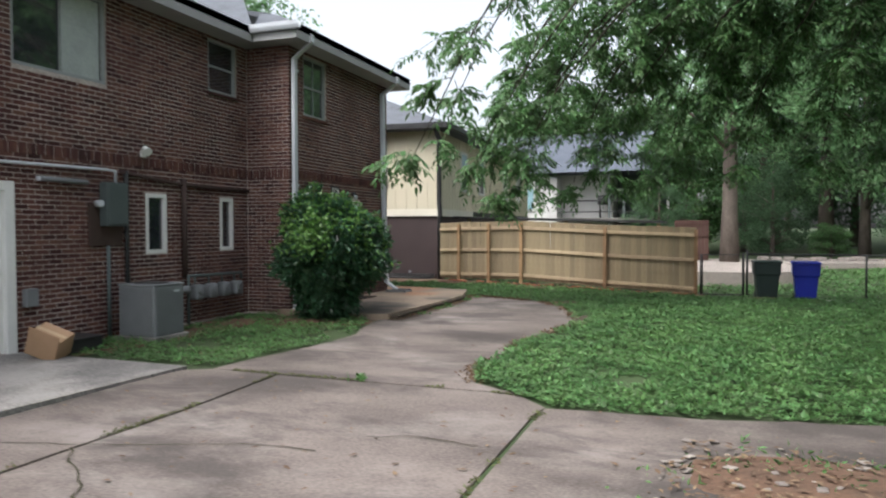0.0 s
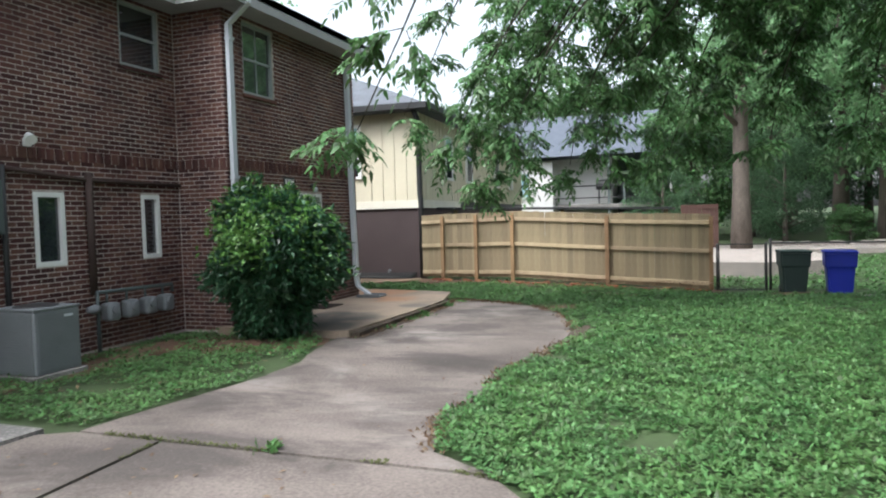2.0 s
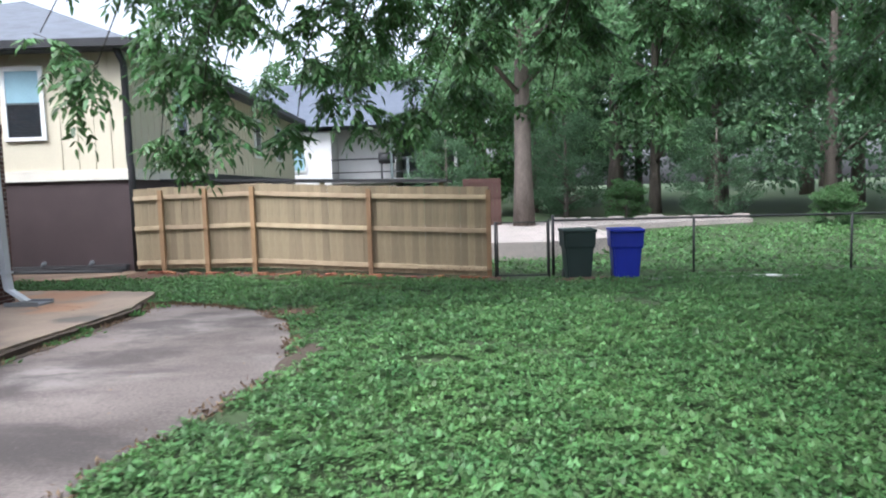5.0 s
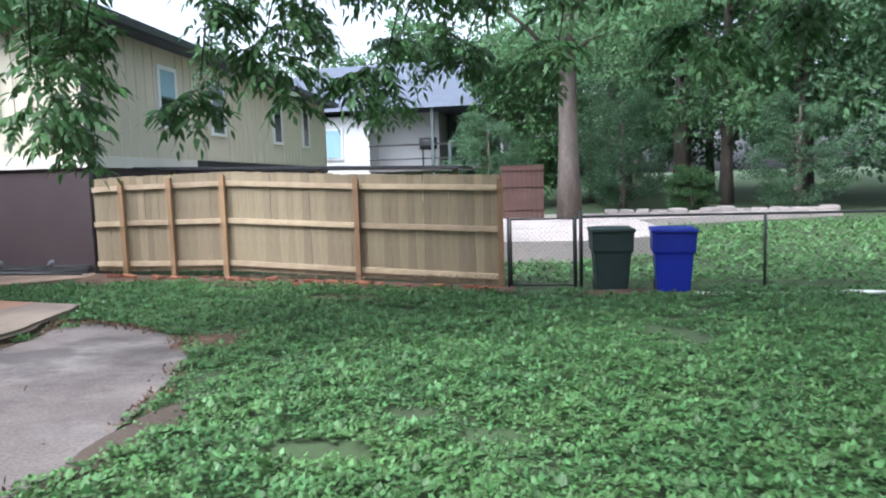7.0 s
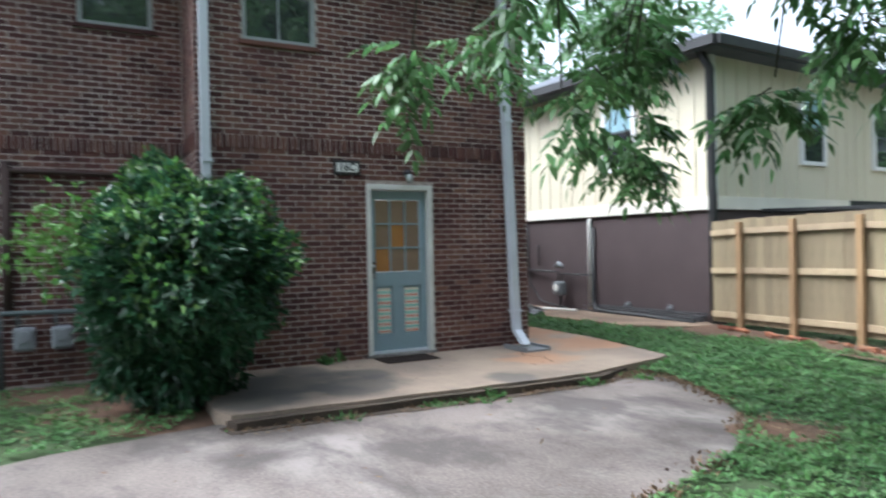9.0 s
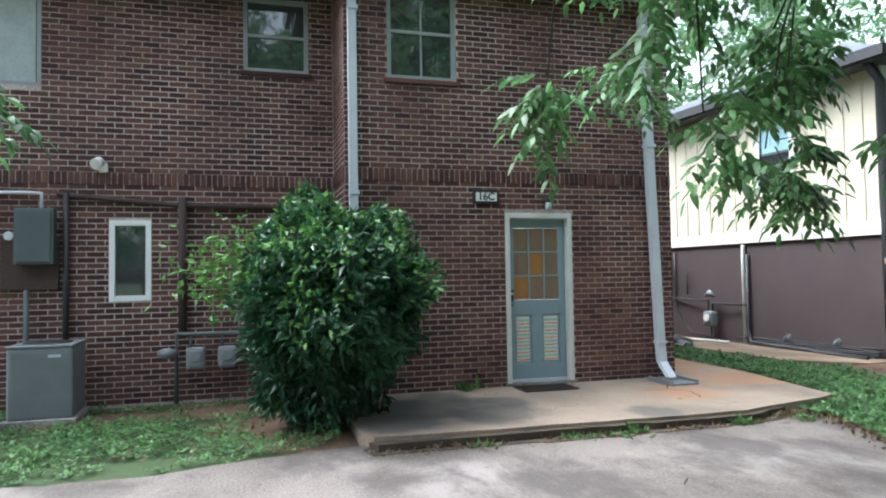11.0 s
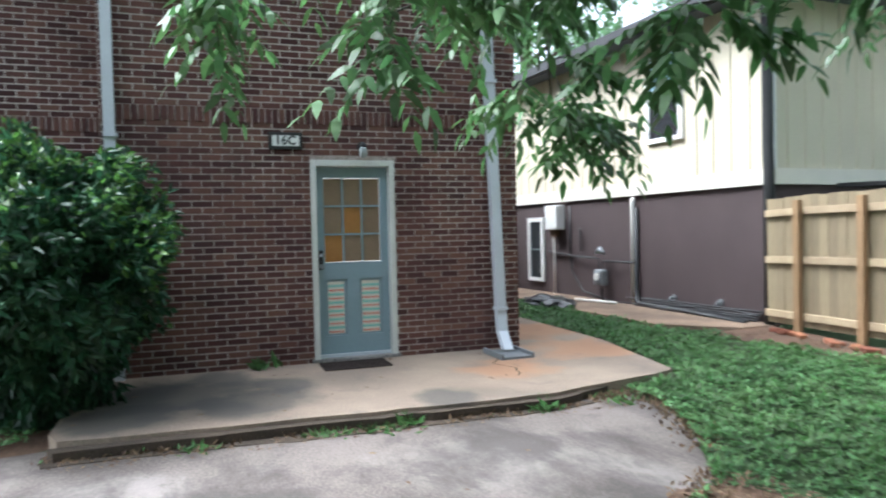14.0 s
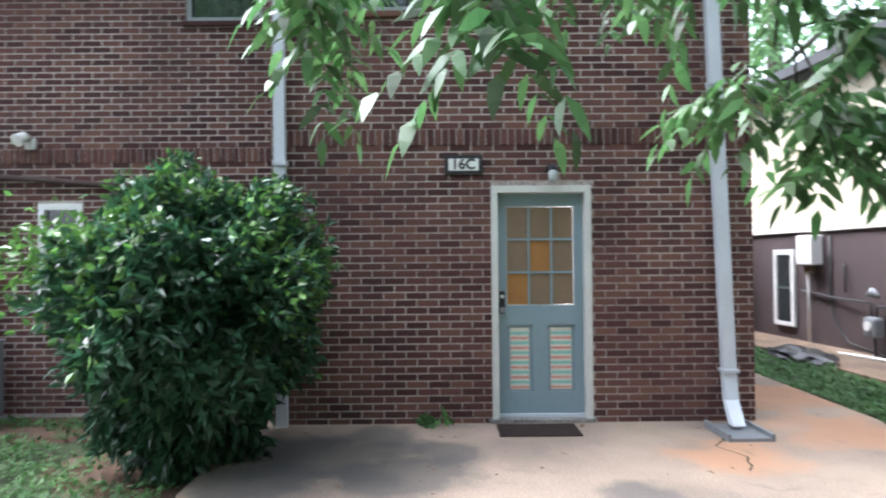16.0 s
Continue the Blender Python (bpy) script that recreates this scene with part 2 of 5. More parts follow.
def weather(material, layers):
    """Cloudy patches and streaks: (scale, stretch, colour, low, high, strength) each, over the base colour."""
    nt = material.node_tree
    n, lk = nt.nodes, nt.links.new
    b = n["Principled BSDF"]
    old = b.inputs["Base Color"].links[0].from_socket
    tc = n.new("ShaderNodeTexCoord")
    for k, (scale, stretch, colour, low, high, strength) in enumerate(layers):
        mp, nz, m, mx = n.new("ShaderNodeMapping"), n.new("ShaderNodeTexNoise"), n.new("ShaderNodeMapRange"), n.new("ShaderNodeMix")
        mp.inputs["Scale"].default_value, mp.inputs["Location"].default_value = stretch, (3.7 * k, 1.9 * k, 0)
        nz.inputs["Scale"].default_value, nz.inputs["Detail"].default_value, nz.inputs["Roughness"].default_value, nz.inputs["Distortion"].default_value = scale, 8, 0.66, 0.35
        m.inputs[1].default_value, m.inputs[2].default_value, m.inputs[3].default_value, m.inputs[4].default_value = low, high, 0, strength
        m.interpolation_type = "SMOOTHSTEP"
        mx.data_type = "RGBA"
        mx.inputs[7].default_value = (*colour, 1)
        lk(tc.outputs["Object"], mp.inputs[0]), lk(mp.outputs[0], nz.inputs[0]), lk(nz.outputs[0], m.inputs[0])
        lk(m.outputs[0], mx.inputs[0]), lk(old, mx.inputs[6])
        old = mx.outputs[2]
    lk(old, b.inputs["Base Color"])


weather(M_CONC, [(0.5, (0.8, 1.3, 1), (0.27, 0.24, 0.225), 0.5, 0.68, 0.55), (0.7, (0.75, 1.35, 1), (0.05, 0.043, 0.04), 0.46, 0.62, 0.76), (3.5, (1, 1.2, 1), (0.06, 0.05, 0.045), 0.55, 0.72, 0.5), (45.0, (1, 1, 1), (0.30, 0.27, 0.25), 0.6, 0.72, 0.45)])
weather(M_SLAB, [(3.0, (1, 1, 1), (0.12, 0.10, 0.09), 0.55, 0.75, 0.5), (50.0, (1, 1, 1), (0.10, 0.085, 0.07), 0.6, 0.75, 0.4)])
weather(M_WOOD, [(1.6, (3, 3, 0.35), (0.16, 0.15, 0.10), 0.5, 0.72, 0.6), (6.0, (2, 2, 0.5), (0.10, 0.075, 0.045), 0.6, 0.78, 0.5)])
weather(M_SLAB2, [(3.0, (1, 1, 1), (0.07, 0.065, 0.06), 0.52, 0.72, 0.5)])
weather(M_BRICK, [(0.8, (1, 1, 1), (0.05, 0.028, 0.026), 0.5, 0.72, 0.55)])


# ---- helpers ----
def box(bm, x0, x1, y0, y1, z0, z1, m=None, bevel=0.0):
    """A box between those limits, turned by m."""
    vs = [bm.verts.new(p) for p in ((x0, y0, z0), (x1, y0, z0), (x1, y1, z0), (x0, y1, z0), (x0, y0, z1), (x1, y0, z1), (x1, y1, z1), (x0, y1, z1))]
    fs = [bm.faces.new([vs[i] for i in f]) for f in ((3, 2, 1, 0), (4, 5, 6, 7), (0, 1, 5, 4), (1, 2, 6, 5), (2, 3, 7, 6), (3, 0, 4, 7))]
    if m is not None:
        bmesh.ops.transform(bm, matrix=m, verts=vs)
    if bevel:
        bmesh.ops.bevel(bm, geom=list({e for f in fs for e in f.edges}), offset=bevel, segments=2, affect="EDGES", profile=0.5)
    return bm


def boxed(*args, **kw):
    return box(bmesh.new(), *args, **kw)


def tube(bm, pts, radii, sides=8, cap=True):
    """A round tapering tube along a line of points."""
    pts = [Vector(p) for p in pts]
    rings = []
    for i, p in enumerate(pts):
        d = (pts[min(i + 1, len(pts) - 1)] - pts[max(i - 1, 0)]).normalized()
        a = d.orthogonal().normalized() if not rings else (last - d * last.dot(d)).normalized()
        last = a
        b = d.cross(a)
        r = radii[i] if isinstance(radii, (list, tuple)) else radii
        rings.append([bm.verts.new(p + r * (math.cos(2 * math.pi * k / sides) * a + math.sin(2 * math.pi * k / sides) * b)) for k in range(sides)])
    for r0, r1 in zip(rings, rings[1:]):
        for k in range(sides):
            f = bm.faces.new((r0[k], r0[(k + 1) % sides], r1[(k + 1) % sides], r1[k]))
            f.smooth = True
    if cap:
        bm.faces.new(rings[0][::-1]), bm.faces.new(rings[-1])
    return bm


def tubed(pts, radii, sides=8):
    return tube(bmesh.new(), pts, radii, sides)


def prism(bm, poly, z0, z1):
    """A flat-topped slab over a polygon that runs anticlockwise."""
    lo, hi = [bm.verts.new((x, y, z0)) for x, y in poly], [bm.verts.new((x, y, z1)) for x, y in poly]
    bm.faces.new(hi), bm.faces.new(lo[::-1])
    for i in range(len(poly)):
        j = (i + 1) % len(poly)
        bm.faces.new((lo[i], lo[j], hi[j], hi[i]))
    return bm


def finish(name, bm, material):
    me = bpy.data.meshes.new(name)
    bmesh.ops.recalc_face_normals(bm, faces=bm.faces)
    bm.to_mesh(me)
    bm.free()
    me.materials.append(material)
    return me


def part(name, bm, material, parent, label=""):
    ob = new(name, finish(name, bm, material))
    ob.parent = parent
    return tagged(ob, label)


def thing(name, label, category, at=(0, 0, 0), group="", kind="", turn=0):
    ob = new(name)
    ob.empty_display_size = 0.1
    ob.matrix_basis = pose(*at, 0, 0, turn)
    return tagged(ob, label, category, group, kind)


def solid(name, bm, material, label, category="", kind="", group="", at=None):
    ob = new(name, finish(name, bm, material))
    if at is not None:
        ob.matrix_basis = at
    return tagged(ob, label, category, group, kind)


def from_arrays(name, verts, faces, material, smooth=False):
    me = bpy.data.meshes.new(name)
    me.from_pydata(np.asarray(verts).tolist(), [], np.asarray(faces).tolist())
    me.materials.append(material)
    return me


def blades(base, way, side, length, width, fold=0.25):
    """Leaf-shaped folded blades, six corners each: arrays of base points, directions, side directions, lengths, widths."""
    way = way / np.linalg.norm(way, axis=1, keepdims=True)
    side = side - way * (side * way).sum(1, keepdims=True)
    side /= np.linalg.norm(side, axis=1, keepdims=True) + 1e-9
    up = np.cross(side, way)
    L, W = np.reshape(length, (-1, 1)), np.reshape(width, (-1, 1))
    v = np.stack([base, base + way * L * 0.4 + side * W * 0.5 + up * W * fold, base + way * L, base + way * L * 0.4 - side * W * 0.5 + up * W * fold], 1)
    n = len(base)
    i = np.arange(n)[:, None] * 4
    f = np.concatenate([i + np.array([[0, 1, 2]]), i + np.array([[0, 2, 3]])], 0)
    return v.reshape(-1, 3), f


def lances(base, way, side, length, width, curl=0.18):
    """Lance-shaped leaflets of six corners, curling down to the tip."""
    way = way / np.linalg.norm(way, axis=1, keepdims=True)
    side = side - way * (side * way).sum(1, keepdims=True)
    side /= np.linalg.norm(side, axis=1, keepdims=True) + 1e-9
    up = np.cross(side, way)
    up *= np.sign(up[:, 2:3]) + 1e-9
    L, W = np.reshape(length, (-1, 1)), np.reshape(width, (-1, 1))
    a, c = base + way * L * 0.3 + up * L * 0.03, base + way * L * 0.65 - up * L * curl * 0.3
    v = np.stack([base, a + side * W * 0.5, c + side * W * 0.4, base + way * L - up * L * curl, c - side * W * 0.4, a - side * W * 0.5], 1)
    i = np.arange(len(base))[:, None] * 6
    f = np.concatenate([i + np.array([t]) for t in ((0, 1, 5), (1, 2, 4), (1, 4, 5), (2, 3, 4))], 0)
    return v.reshape(-1, 3), f


rng = np.random.default_rng(7)


def unit(n):
    v = rng.normal(size=(n, 3))
    return v / np.linalg.norm(v, axis=1, keepdims=True)


def compound_leaves(origin, way, length=0.36, pairs=5, leaflet=0.13):
    """Feather leaves: leaflets in pairs along a drooping stalk."""
    n = len(origin)
    way = way / np.linalg.norm(way, axis=1, keepdims=True)
    side = np.cross(way, np.array([0, 0, 1.0]))
    side /= np.linalg.norm(side, axis=1, keepdims=True) + 1e-6
    bases, ways, sides = [], [], []
    size = length * rng.uniform(0.75, 1.2, (n, 1))
    for k in range(pairs + 1):
        f = 0.25 + 0.75 * k / pairs
        p = origin + way * size * f - np.array([0, 0, 1.0]) * size * 0.35 * f * f
        for s in ((1, -1) if k < pairs else (0,)):
            w = way * (0.55 if s else 1) + side * s * 0.85 - np.array([0, 0, 0.45]) + rng.normal(size=(n, 3)) * 0.16
            bases.append(p), ways.append(w), sides.append(way + rng.normal(size=(n, 3)) * 0.3 if s else side)
    b, w, s = np.concatenate(bases), np.concatenate(ways), np.concatenate(sides)
    le = leaflet * rng.uniform(0.75, 1.25, len(b))
    return lances(b, w, s, le, le * 0.32)


# ---- ground ----
def land(x, y):
    """Height of the ground."""
    t = min(max((y - 15.0) / 5.0, 0), 1)
    side = min(max((x + 6.5) / 6.5, 0), 1)
    z = -0.02 + t * (0.10 - 0.2 * side)
    if y > 22:
        z += min((y - 22) / 10, 1) * 0.35 + max(0, y - 32) * 0.02
    return z


def ground_sheet():
    xs = sorted({-300, -150, -80, -50, 80, 150, 300, 50, *np.arange(-32, 40.1, 1.0).tolist()})
    ys = sorted({-300, -150, -60, -30, 120, 200, 400, *np.arange(-14, 60.1, 1.0).tolist(), 80})
    bm = bmesh.new()
    grid = [[bm.verts.new((x, y, land(x, min(y, 80)) )) for x in xs] for y in ys]
    for r0, r1 in zip(grid, grid[1:]):
        for i in range(len(xs) - 1):
            bm.faces.new((r0[i], r0[i + 1], r1[i + 1], r1[i])).smooth = True
    return solid("ground", bm, M_GROUND, "green lawn and soil reaching the woods", "ground", "structure")


ground_sheet()
DRIVE_RIGHT = [(-1.2, 7.05), (-2.15, 7.75), (-2.38, 8.4), (-2.3, 9.3), (-2.36, 10.5), (-2.1, 11.7), (-1.95, 12.7), (-2.2, 13.9), (-2.55, 15.0), (-3.1, 15.85), (-3.8, 16.35), (-4.5, 16.62), (-5.3, 16.7)]
DRIVE_LEFT = [(-5.35, 12.0), (-5.2, 11.2), (-4.92, 10.2), (-5.0, 9.2), (-5.2, 8.2), (-5.3, 7.45)]


def rough_edge(pts, step=0.18, amp=0.05):
    """The line with small unevenness added."""
    out = []
    for (x0, y0), (x1, y1) in zip(pts, pts[1:]):
        n = max(1, int(math.dist((x0, y0), (x1, y1)) / step))
        out += [(x0 + (x1 - x0) * k / n, y0 + (y1 - y0) * k / n) for k in range(n)]
    out.append(pts[-1])
    return [(x + amp * noise.noise((x * 4, y * 4, 1)), y + amp * noise.noise((x * 4, y * 4, 7))) for x, y in out]


def pave(name, poly, z1, material, label, z0=-0.12):
    return solid(name, prism(bmesh.new(), poly, z0, z1), material, label, "pavement", "structure")


right = rough_edge(DRIVE_RIGHT)
left = rough_edge(DRIVE_LEFT)
pave("pavement_drive", [(-5.3, 7.42), (-1.5, 7.42), *[p for p in right if p[1] > 7.46], *left], 0.0, M_CONC, "weathered grey concrete driveway with rounded end")
pave("pavement_apron_a", [(-5.75, -9), (-4.42, -9), (-4.36, 4.5), (-4.33, 5.8), (-4.42, 7.38), (-5.3, 7.38), (-5.62, 7.2)], 0.002, M_CONC, "cracked weathered concrete apron")
pave("pavement_apron_b", [(-4.38, -9), (-1.30, -9), (-1.29, 6.7), (-1.25, 7.0), (-1.6, 7.38), (-4.38, 7.38), (-4.30, 5.8), (-4.33, 4.5)], -0.004, M_CONC, "cracked weathered concrete apron with leaf litter")
pave("pavement_apron_c", [(-1.26, -9), (7, -9), (7, 7.9), *rough_edge([(3.2, 7.75), (1.48, 7.35), (0.09, 7.05), (-1.0, 6.98)]), (-1.24, 6.95)], 0.0, M_CONC, "cracked weathered concrete apron beside lawn")
pave("pavement_step", [(-8.28, -2), (-5.72, -2), (-5.72, 5.0), (-5.58, 7.3), (-8.28, 7.3)], 0.035, M_SLAB2, "grey stained concrete slab before the white door")
pave("pavement_porch", [(-7.5, 12.05), (-5.42, 12.05), *rough_edge([(-5.2, 12.15), (-5.1, 13.8), (-5.05, 15.9), (-5.3, 16.8), (-5.46, 17.4)], 0.25, 0.03), (-7.3, 17.75), (-9.5, 17.8), (-14, 17.8), (-14, 16.5), (-7.5, 16.5)], 0.1, M_SLAB, "tan concrete porch slab with dark patches and red clay stains")
pave("pavement_alley", [(-15, 19.1), (-10.5, 18.95), (-8.0, 19.05), (-7.2, 19.8), (-7.2, 20.44), (-15, 20.44)], 0.12, M_ALLEY, "rough tan concrete strip along the taupe wall")
pave("pavement_gravel", [(-6, 23.2), (1.3, 22.9), (3.4, 24), (3.0, 29), (9, 31), (9, 33), (-6, 32)], 0.33, M_GRAVEL, "pale gravel yard behind the fence", -0.3)

# ---- brick house ----
XM, XW, Y0, Y1, YE, ZE = -8.28, -7.32, -8.0, 12.22, 16.63, 5.15
COURSE, BLEN, JOINT = 0.0677, 0.1915, 0.012
HOLES_M = [(7.25, 8.79, 3.8, 5.06), (11.09, 11.9, 4.14, 5.10), (9.53, 10.0, 1.245, 2.22), (11.37, 11.76, 1.245, 2.22), (6.2, 7.22, 0.04, 2.25)]
HOLES_W = [(12.75, 13.62, 3.89, 5.08), (14.23, 15.15, 0.1, 2.27)]


def core(name, holes, a0, a1, z0, z1, place, label):
    """A wall with its openings cut through: place(a, d, z) gives a point at a along it, d behind its face."""
    As = sorted({a0, a1, *[v for h in holes for v in h[:2] if a0 < v < a1]})
    Zs = sorted({z0, z1, *[v for h in holes for v in h[2:] if z0 < v < z1]})
    bm = bmesh.new()
    made = {}

    def v(a, d, z):
        k = (round(a, 4), d, round(z, 4))
        if k not in made:
            made[k] = bm.verts.new(place(a, d, z))
        return made[k]

    def full(i, j):
        if not (0 <= i < len(As) - 1 and 0 <= j < len(Zs) - 1):
            return False
        a, z = (As[i] + As[i + 1]) / 2, (Zs[j] + Zs[j + 1]) / 2
        return not any(h[0] < a < h[1] and h[2] < z < h[3] for h in holes)

    for i in range(len(As) - 1):
        for j in range(len(Zs) - 1):
            if not full(i, j):
                continue
            p, q, r, s = As[i], As[i + 1], Zs[j], Zs[j + 1]
            for d in (0, 0.24):
                bm.faces.new((v(p, d, r), v(q, d, r), v(q, d, s), v(p, d, s)))
            for (di, dj), (e0, e1) in {(-1, 0): ((p, r), (p, s)), (1, 0): ((q, r), (q, s)), (0, -1): ((p, r), (q, r)), (0, 1): ((p, s), (q, s))}.items():
                if not full(i + di, j + dj):
                    bm.faces.new((v(e0[0], 0, e0[1]), v(e1[0], 0, e1[1]), v(e1[0], 0.24, e1[1]), v(e0[0], 0.24, e0[1])))
    return solid(name, bm, M_MORTAR, label, "wall", "structure")


wall_main = core("wall_main", HOLES_M, Y0, Y1 + 0.2, -0.1, ZE + 0.1, lambda a, d, z: (XM - d, a, z), "dark red-brown brick wall with pale mortar")
wall_wing = core("wall_wing", HOLES_W, Y1, YE, -0.1, ZE + 0.1, lambda a, d, z: (XW - d, a, z), "dark red-brown brick wall of the wing")
wall_return = core("wall_return", [], XM - 0.1, XW - 0.245, -0.1, ZE + 0.1, lambda a, d, z: (a, Y1 + d, z), "red-brown brick side wall of the wing")
wall_alley = core("wall_alley", [], -19, XW - 0.245, -0.1, ZE + 0.1, lambda a, d, z: (a, YE - d, z), "red-brown brick wall beside the alley")
core("wall_back", [], Y0, YE - 0.3, -0.1, ZE + 0.1, lambda a, d, z: (-19 - d, a, z), "brick back wall")
core("wall_south", [], -19, XM - 0.3, -0.1, ZE + 0.1, lambda a, d, z: (a, Y0 + d, z), "brick end wall")

SOLD = (2.64, 2.80)


def brick_runs(holes, a0, a1, z0, z1):
    """(start, end, low, high, depth) of each brick of a wall in running bond with a soldier course."""
    row, z = 0, z0
    while z < z1 - 0.03:
        if SOLD[0] - 0.03 < z < SOLD[0] + 0.04:
            a, k = a0, 0
            while a < a1:
                yield (a + 0.005, min(a + 0.0625, a1), SOLD[0] + 0.005, SOLD[1] - 0.005, 0.018 if k % 2 else 0.006)
                a, k = a + 0.0677, k + 1
            z = SOLD[1]
            continue
        a = a0 - (BLEN + JOINT) / 2 * (row % 2)
        while a < a1:
            lo, hi = max(a, a0), min(a + BLEN, a1)
            segs = [(lo, hi)]
            for h in holes:
                if h[2] - 0.01 < z + COURSE - JOINT and z < h[3] + 0.0:
                    segs = [s for l, r in segs for s in ((l, min(r, h[0] - 0.004)), (max(l, h[1] + 0.004), r)) if s[1] - s[0] > 0.02]
            for l, r in segs:
                if r - l > 0.02:
                    yield (l, r, z, z + COURSE - JOINT, 0.003)
            a += BLEN + JOINT
        row, z = row + 1, z + COURSE


def brick_boxes(items, place):
    v, f = [], []
    for a, b, z0, z1, d in items:
        i = len(v)
        v += [place(a, 0, z0), place(b, 0, z0), place(b, 0, z1), place(a, 0, z1)]
        e = min(0.004, d * 0.5)
        v += [place(a + e, -d, z0 + e), place(b - e, -d, z0 + e), place(b - e, -d, z1 - e), place(a + e, -d, z1 - e)]
        f += [(i + 4, i + 5, i + 6, i + 7), (i, i + 1, i + 5, i + 4), (i + 1, i + 2, i + 6, i + 5), (i + 2, i + 3, i + 7, i + 6), (i + 3, i, i + 4, i + 7)]
    return v, f


def lay_bricks(wall, holes, a0, a1, z0, z1, place, singles=None):
    """All bricks of a wall: those in the stretch singles as objects, the rest joined."""
    alone, rest = [], []
    for it in brick_runs(holes, a0, a1, z0, z1):
        inside = singles and singles[0] < it[0] and it[1] < singles[1] and singles[2] < it[2] and it[3] < singles[3]
        (alone if inside else rest).append(it)
    ob = new("brickwork", from_arrays("brickwork", *brick_boxes(rest, place), M_BRICK))
    ob.parent = wall
    tagged(ob, kind="stuff")
    shared = {}
    for a, b, c, d, e in alone[:300]:
        key = (round(b - a, 3), round(d - c, 3), e)
        if key not in shared:
            w, h = b - a, d - c
            p0 = Vector(place(0, 0, 0))
            vs, fs = brick_boxes([(0, w, 0, h, e)], place)
            shared[key] = from_arrays("brick", [Vector(q) - p0 for q in vs], fs, M_BRICK1)
        o = new("brick", shared[key])
        o.parent = wall
        o.location = place(a, 0, c)


# ---- roof and eaves ----
def roof_piece(name, corners, label):
    bm = bmesh.new()
    top = [bm.verts.new(c) for c in corners]
    low = [bm.verts.new((c[0], c[1], c[2] - 0.12)) for c in corners]
    bm.faces.new(top), bm.faces.new(low[::-1])
    for i in range(len(top)):
        j = (i + 1) % len(top)
        bm.faces.new((low[i], low[j], top[j], top[i]))
    return solid(name, bm, M_ROOF, label, "roof", "structure")


EM, EW = XM + 0.45, XW + 0.45
roof_piece("roof_front", [(EM, Y0 - 0.4, 5.42), (EM, Y1 - 0.42, 5.42), (EW - 2.2, 13.2, 6.6), (-13.6, 14, 7.6), (-13.6, Y0 + 5, 7.6)], "grey shingle roof of the brick house")
roof_piece("roof_wing_south", [(EM + 0.02, Y1 - 0.42, 5.42), (EW, Y1 - 0.42, 5.42), (EW - 2.2, 14.45, 6.55), (-9.5, 14.45, 6.6)], "grey shingle hip of the wing roof")
roof_piece("roof_wing_front", [(EW, Y1 - 0.42, 5.42), (EW, YE + 0.45, 5.42), (EW - 2.2, 14.45, 6.55)], "grey shingle hip of the wing roof")
roof_piece("roof_alley", [(EW, YE + 0.45, 5.42), (-19.4, YE + 0.45, 5.42), (-13.6, 14.3, 7.6), (EW - 2.2, 14.46, 6.55)], "grey shingle roof side")
eaves = thing("trim_eaves", "grey boxed eaves with pale metal gutter", "eaves", kind="structure")
part("soffit", boxed(XM - 0.2, EM, Y0 - 0.4, Y1 - 0.42, ZE, ZE + 0.14), M_SOFFIT, eaves)
part("soffit", boxed(XM - 0.2, EW, Y1 - 0.42, YE + 0.45, ZE + 0.002, ZE + 0.142), M_SOFFIT, eaves)
part("soffit", boxed(-19.4, XM - 0.21, YE - 0.2, YE + 0.45, ZE + 0.002, ZE + 0.142), M_SOFFIT, eaves)


def gutter(p, q):
    """An open trough between two points at the eave, seen from outside."""
    p, q = Vector(p), Vector(q)
    d = (q - p).normalized()
    o = Vector((d.y, -d.x, 0))
    prof = [(0, 0.13), (0, 0), (0.07, 0), (0.10, 0.06), (0.11, 0.13), (0.10, 0.13), (0.09, 0.06), (0.065, 0.012), (0.012, 0.012), (0.012, 0.13)]
    bm = bmesh.new()
    rows = [[bm.verts.new(e + o * a + Vector((0, 0, b))) for a, b in prof] for e in (p, q)]
    for k in range(len(prof)):
        j = (k + 1) % len(prof)
        bm.faces.new((rows[0][k], rows[0][j], rows[1][j], rows[1][k]))
    bm.faces.new(rows[0]), bm.faces.new(rows[1][::-1])
    return bm


ZG = ZE + 0.15
for p, q in (((EM, Y0 - 0.4, ZG), (EM, Y1 - 0.45, ZG)), ((EM, Y1 - 0.44, ZG), (EW + 0.1, Y1 - 0.44, ZG)), ((EW, Y1 - 0.42, ZG), (EW, YE + 0.45, ZG)), ((EW, YE + 0.47, ZG), (-19.4, YE + 0.47, ZG))):
    g = gutter(q, p) if p[0] == q[0] else gutter(p, q)
    part("gutter", g, M_GUTTER, eaves, "pale grey metal gutter")


def downspout(label, pts, w, d):
    """A rectangular rain pipe along points."""
    ob = thing("downspout", label, "downspout", pts[-1])
    o = Vector(pts[-1])
    bm = bmesh.new()
    ring = []
    pts = [Vector(p) - o for p in pts]
    for p in pts:
        ring.append([bm.verts.new(p + Vector((a * d / 2, b * w / 2, 0))) for a, b in ((-1, -1), (1, -1), (1, 1), (-1, 1))])
    for r0, r1 in zip(ring, ring[1:]):
        for k in range(4):
            bm.faces.new((r0[k], r0[(k + 1) % 4], r1[(k + 1) % 4], r1[k]))
    bm.faces.new(ring[0]), bm.faces.new(ring[-1])
    part("pipe", bm, M_GUTTER, ob)
    return ob


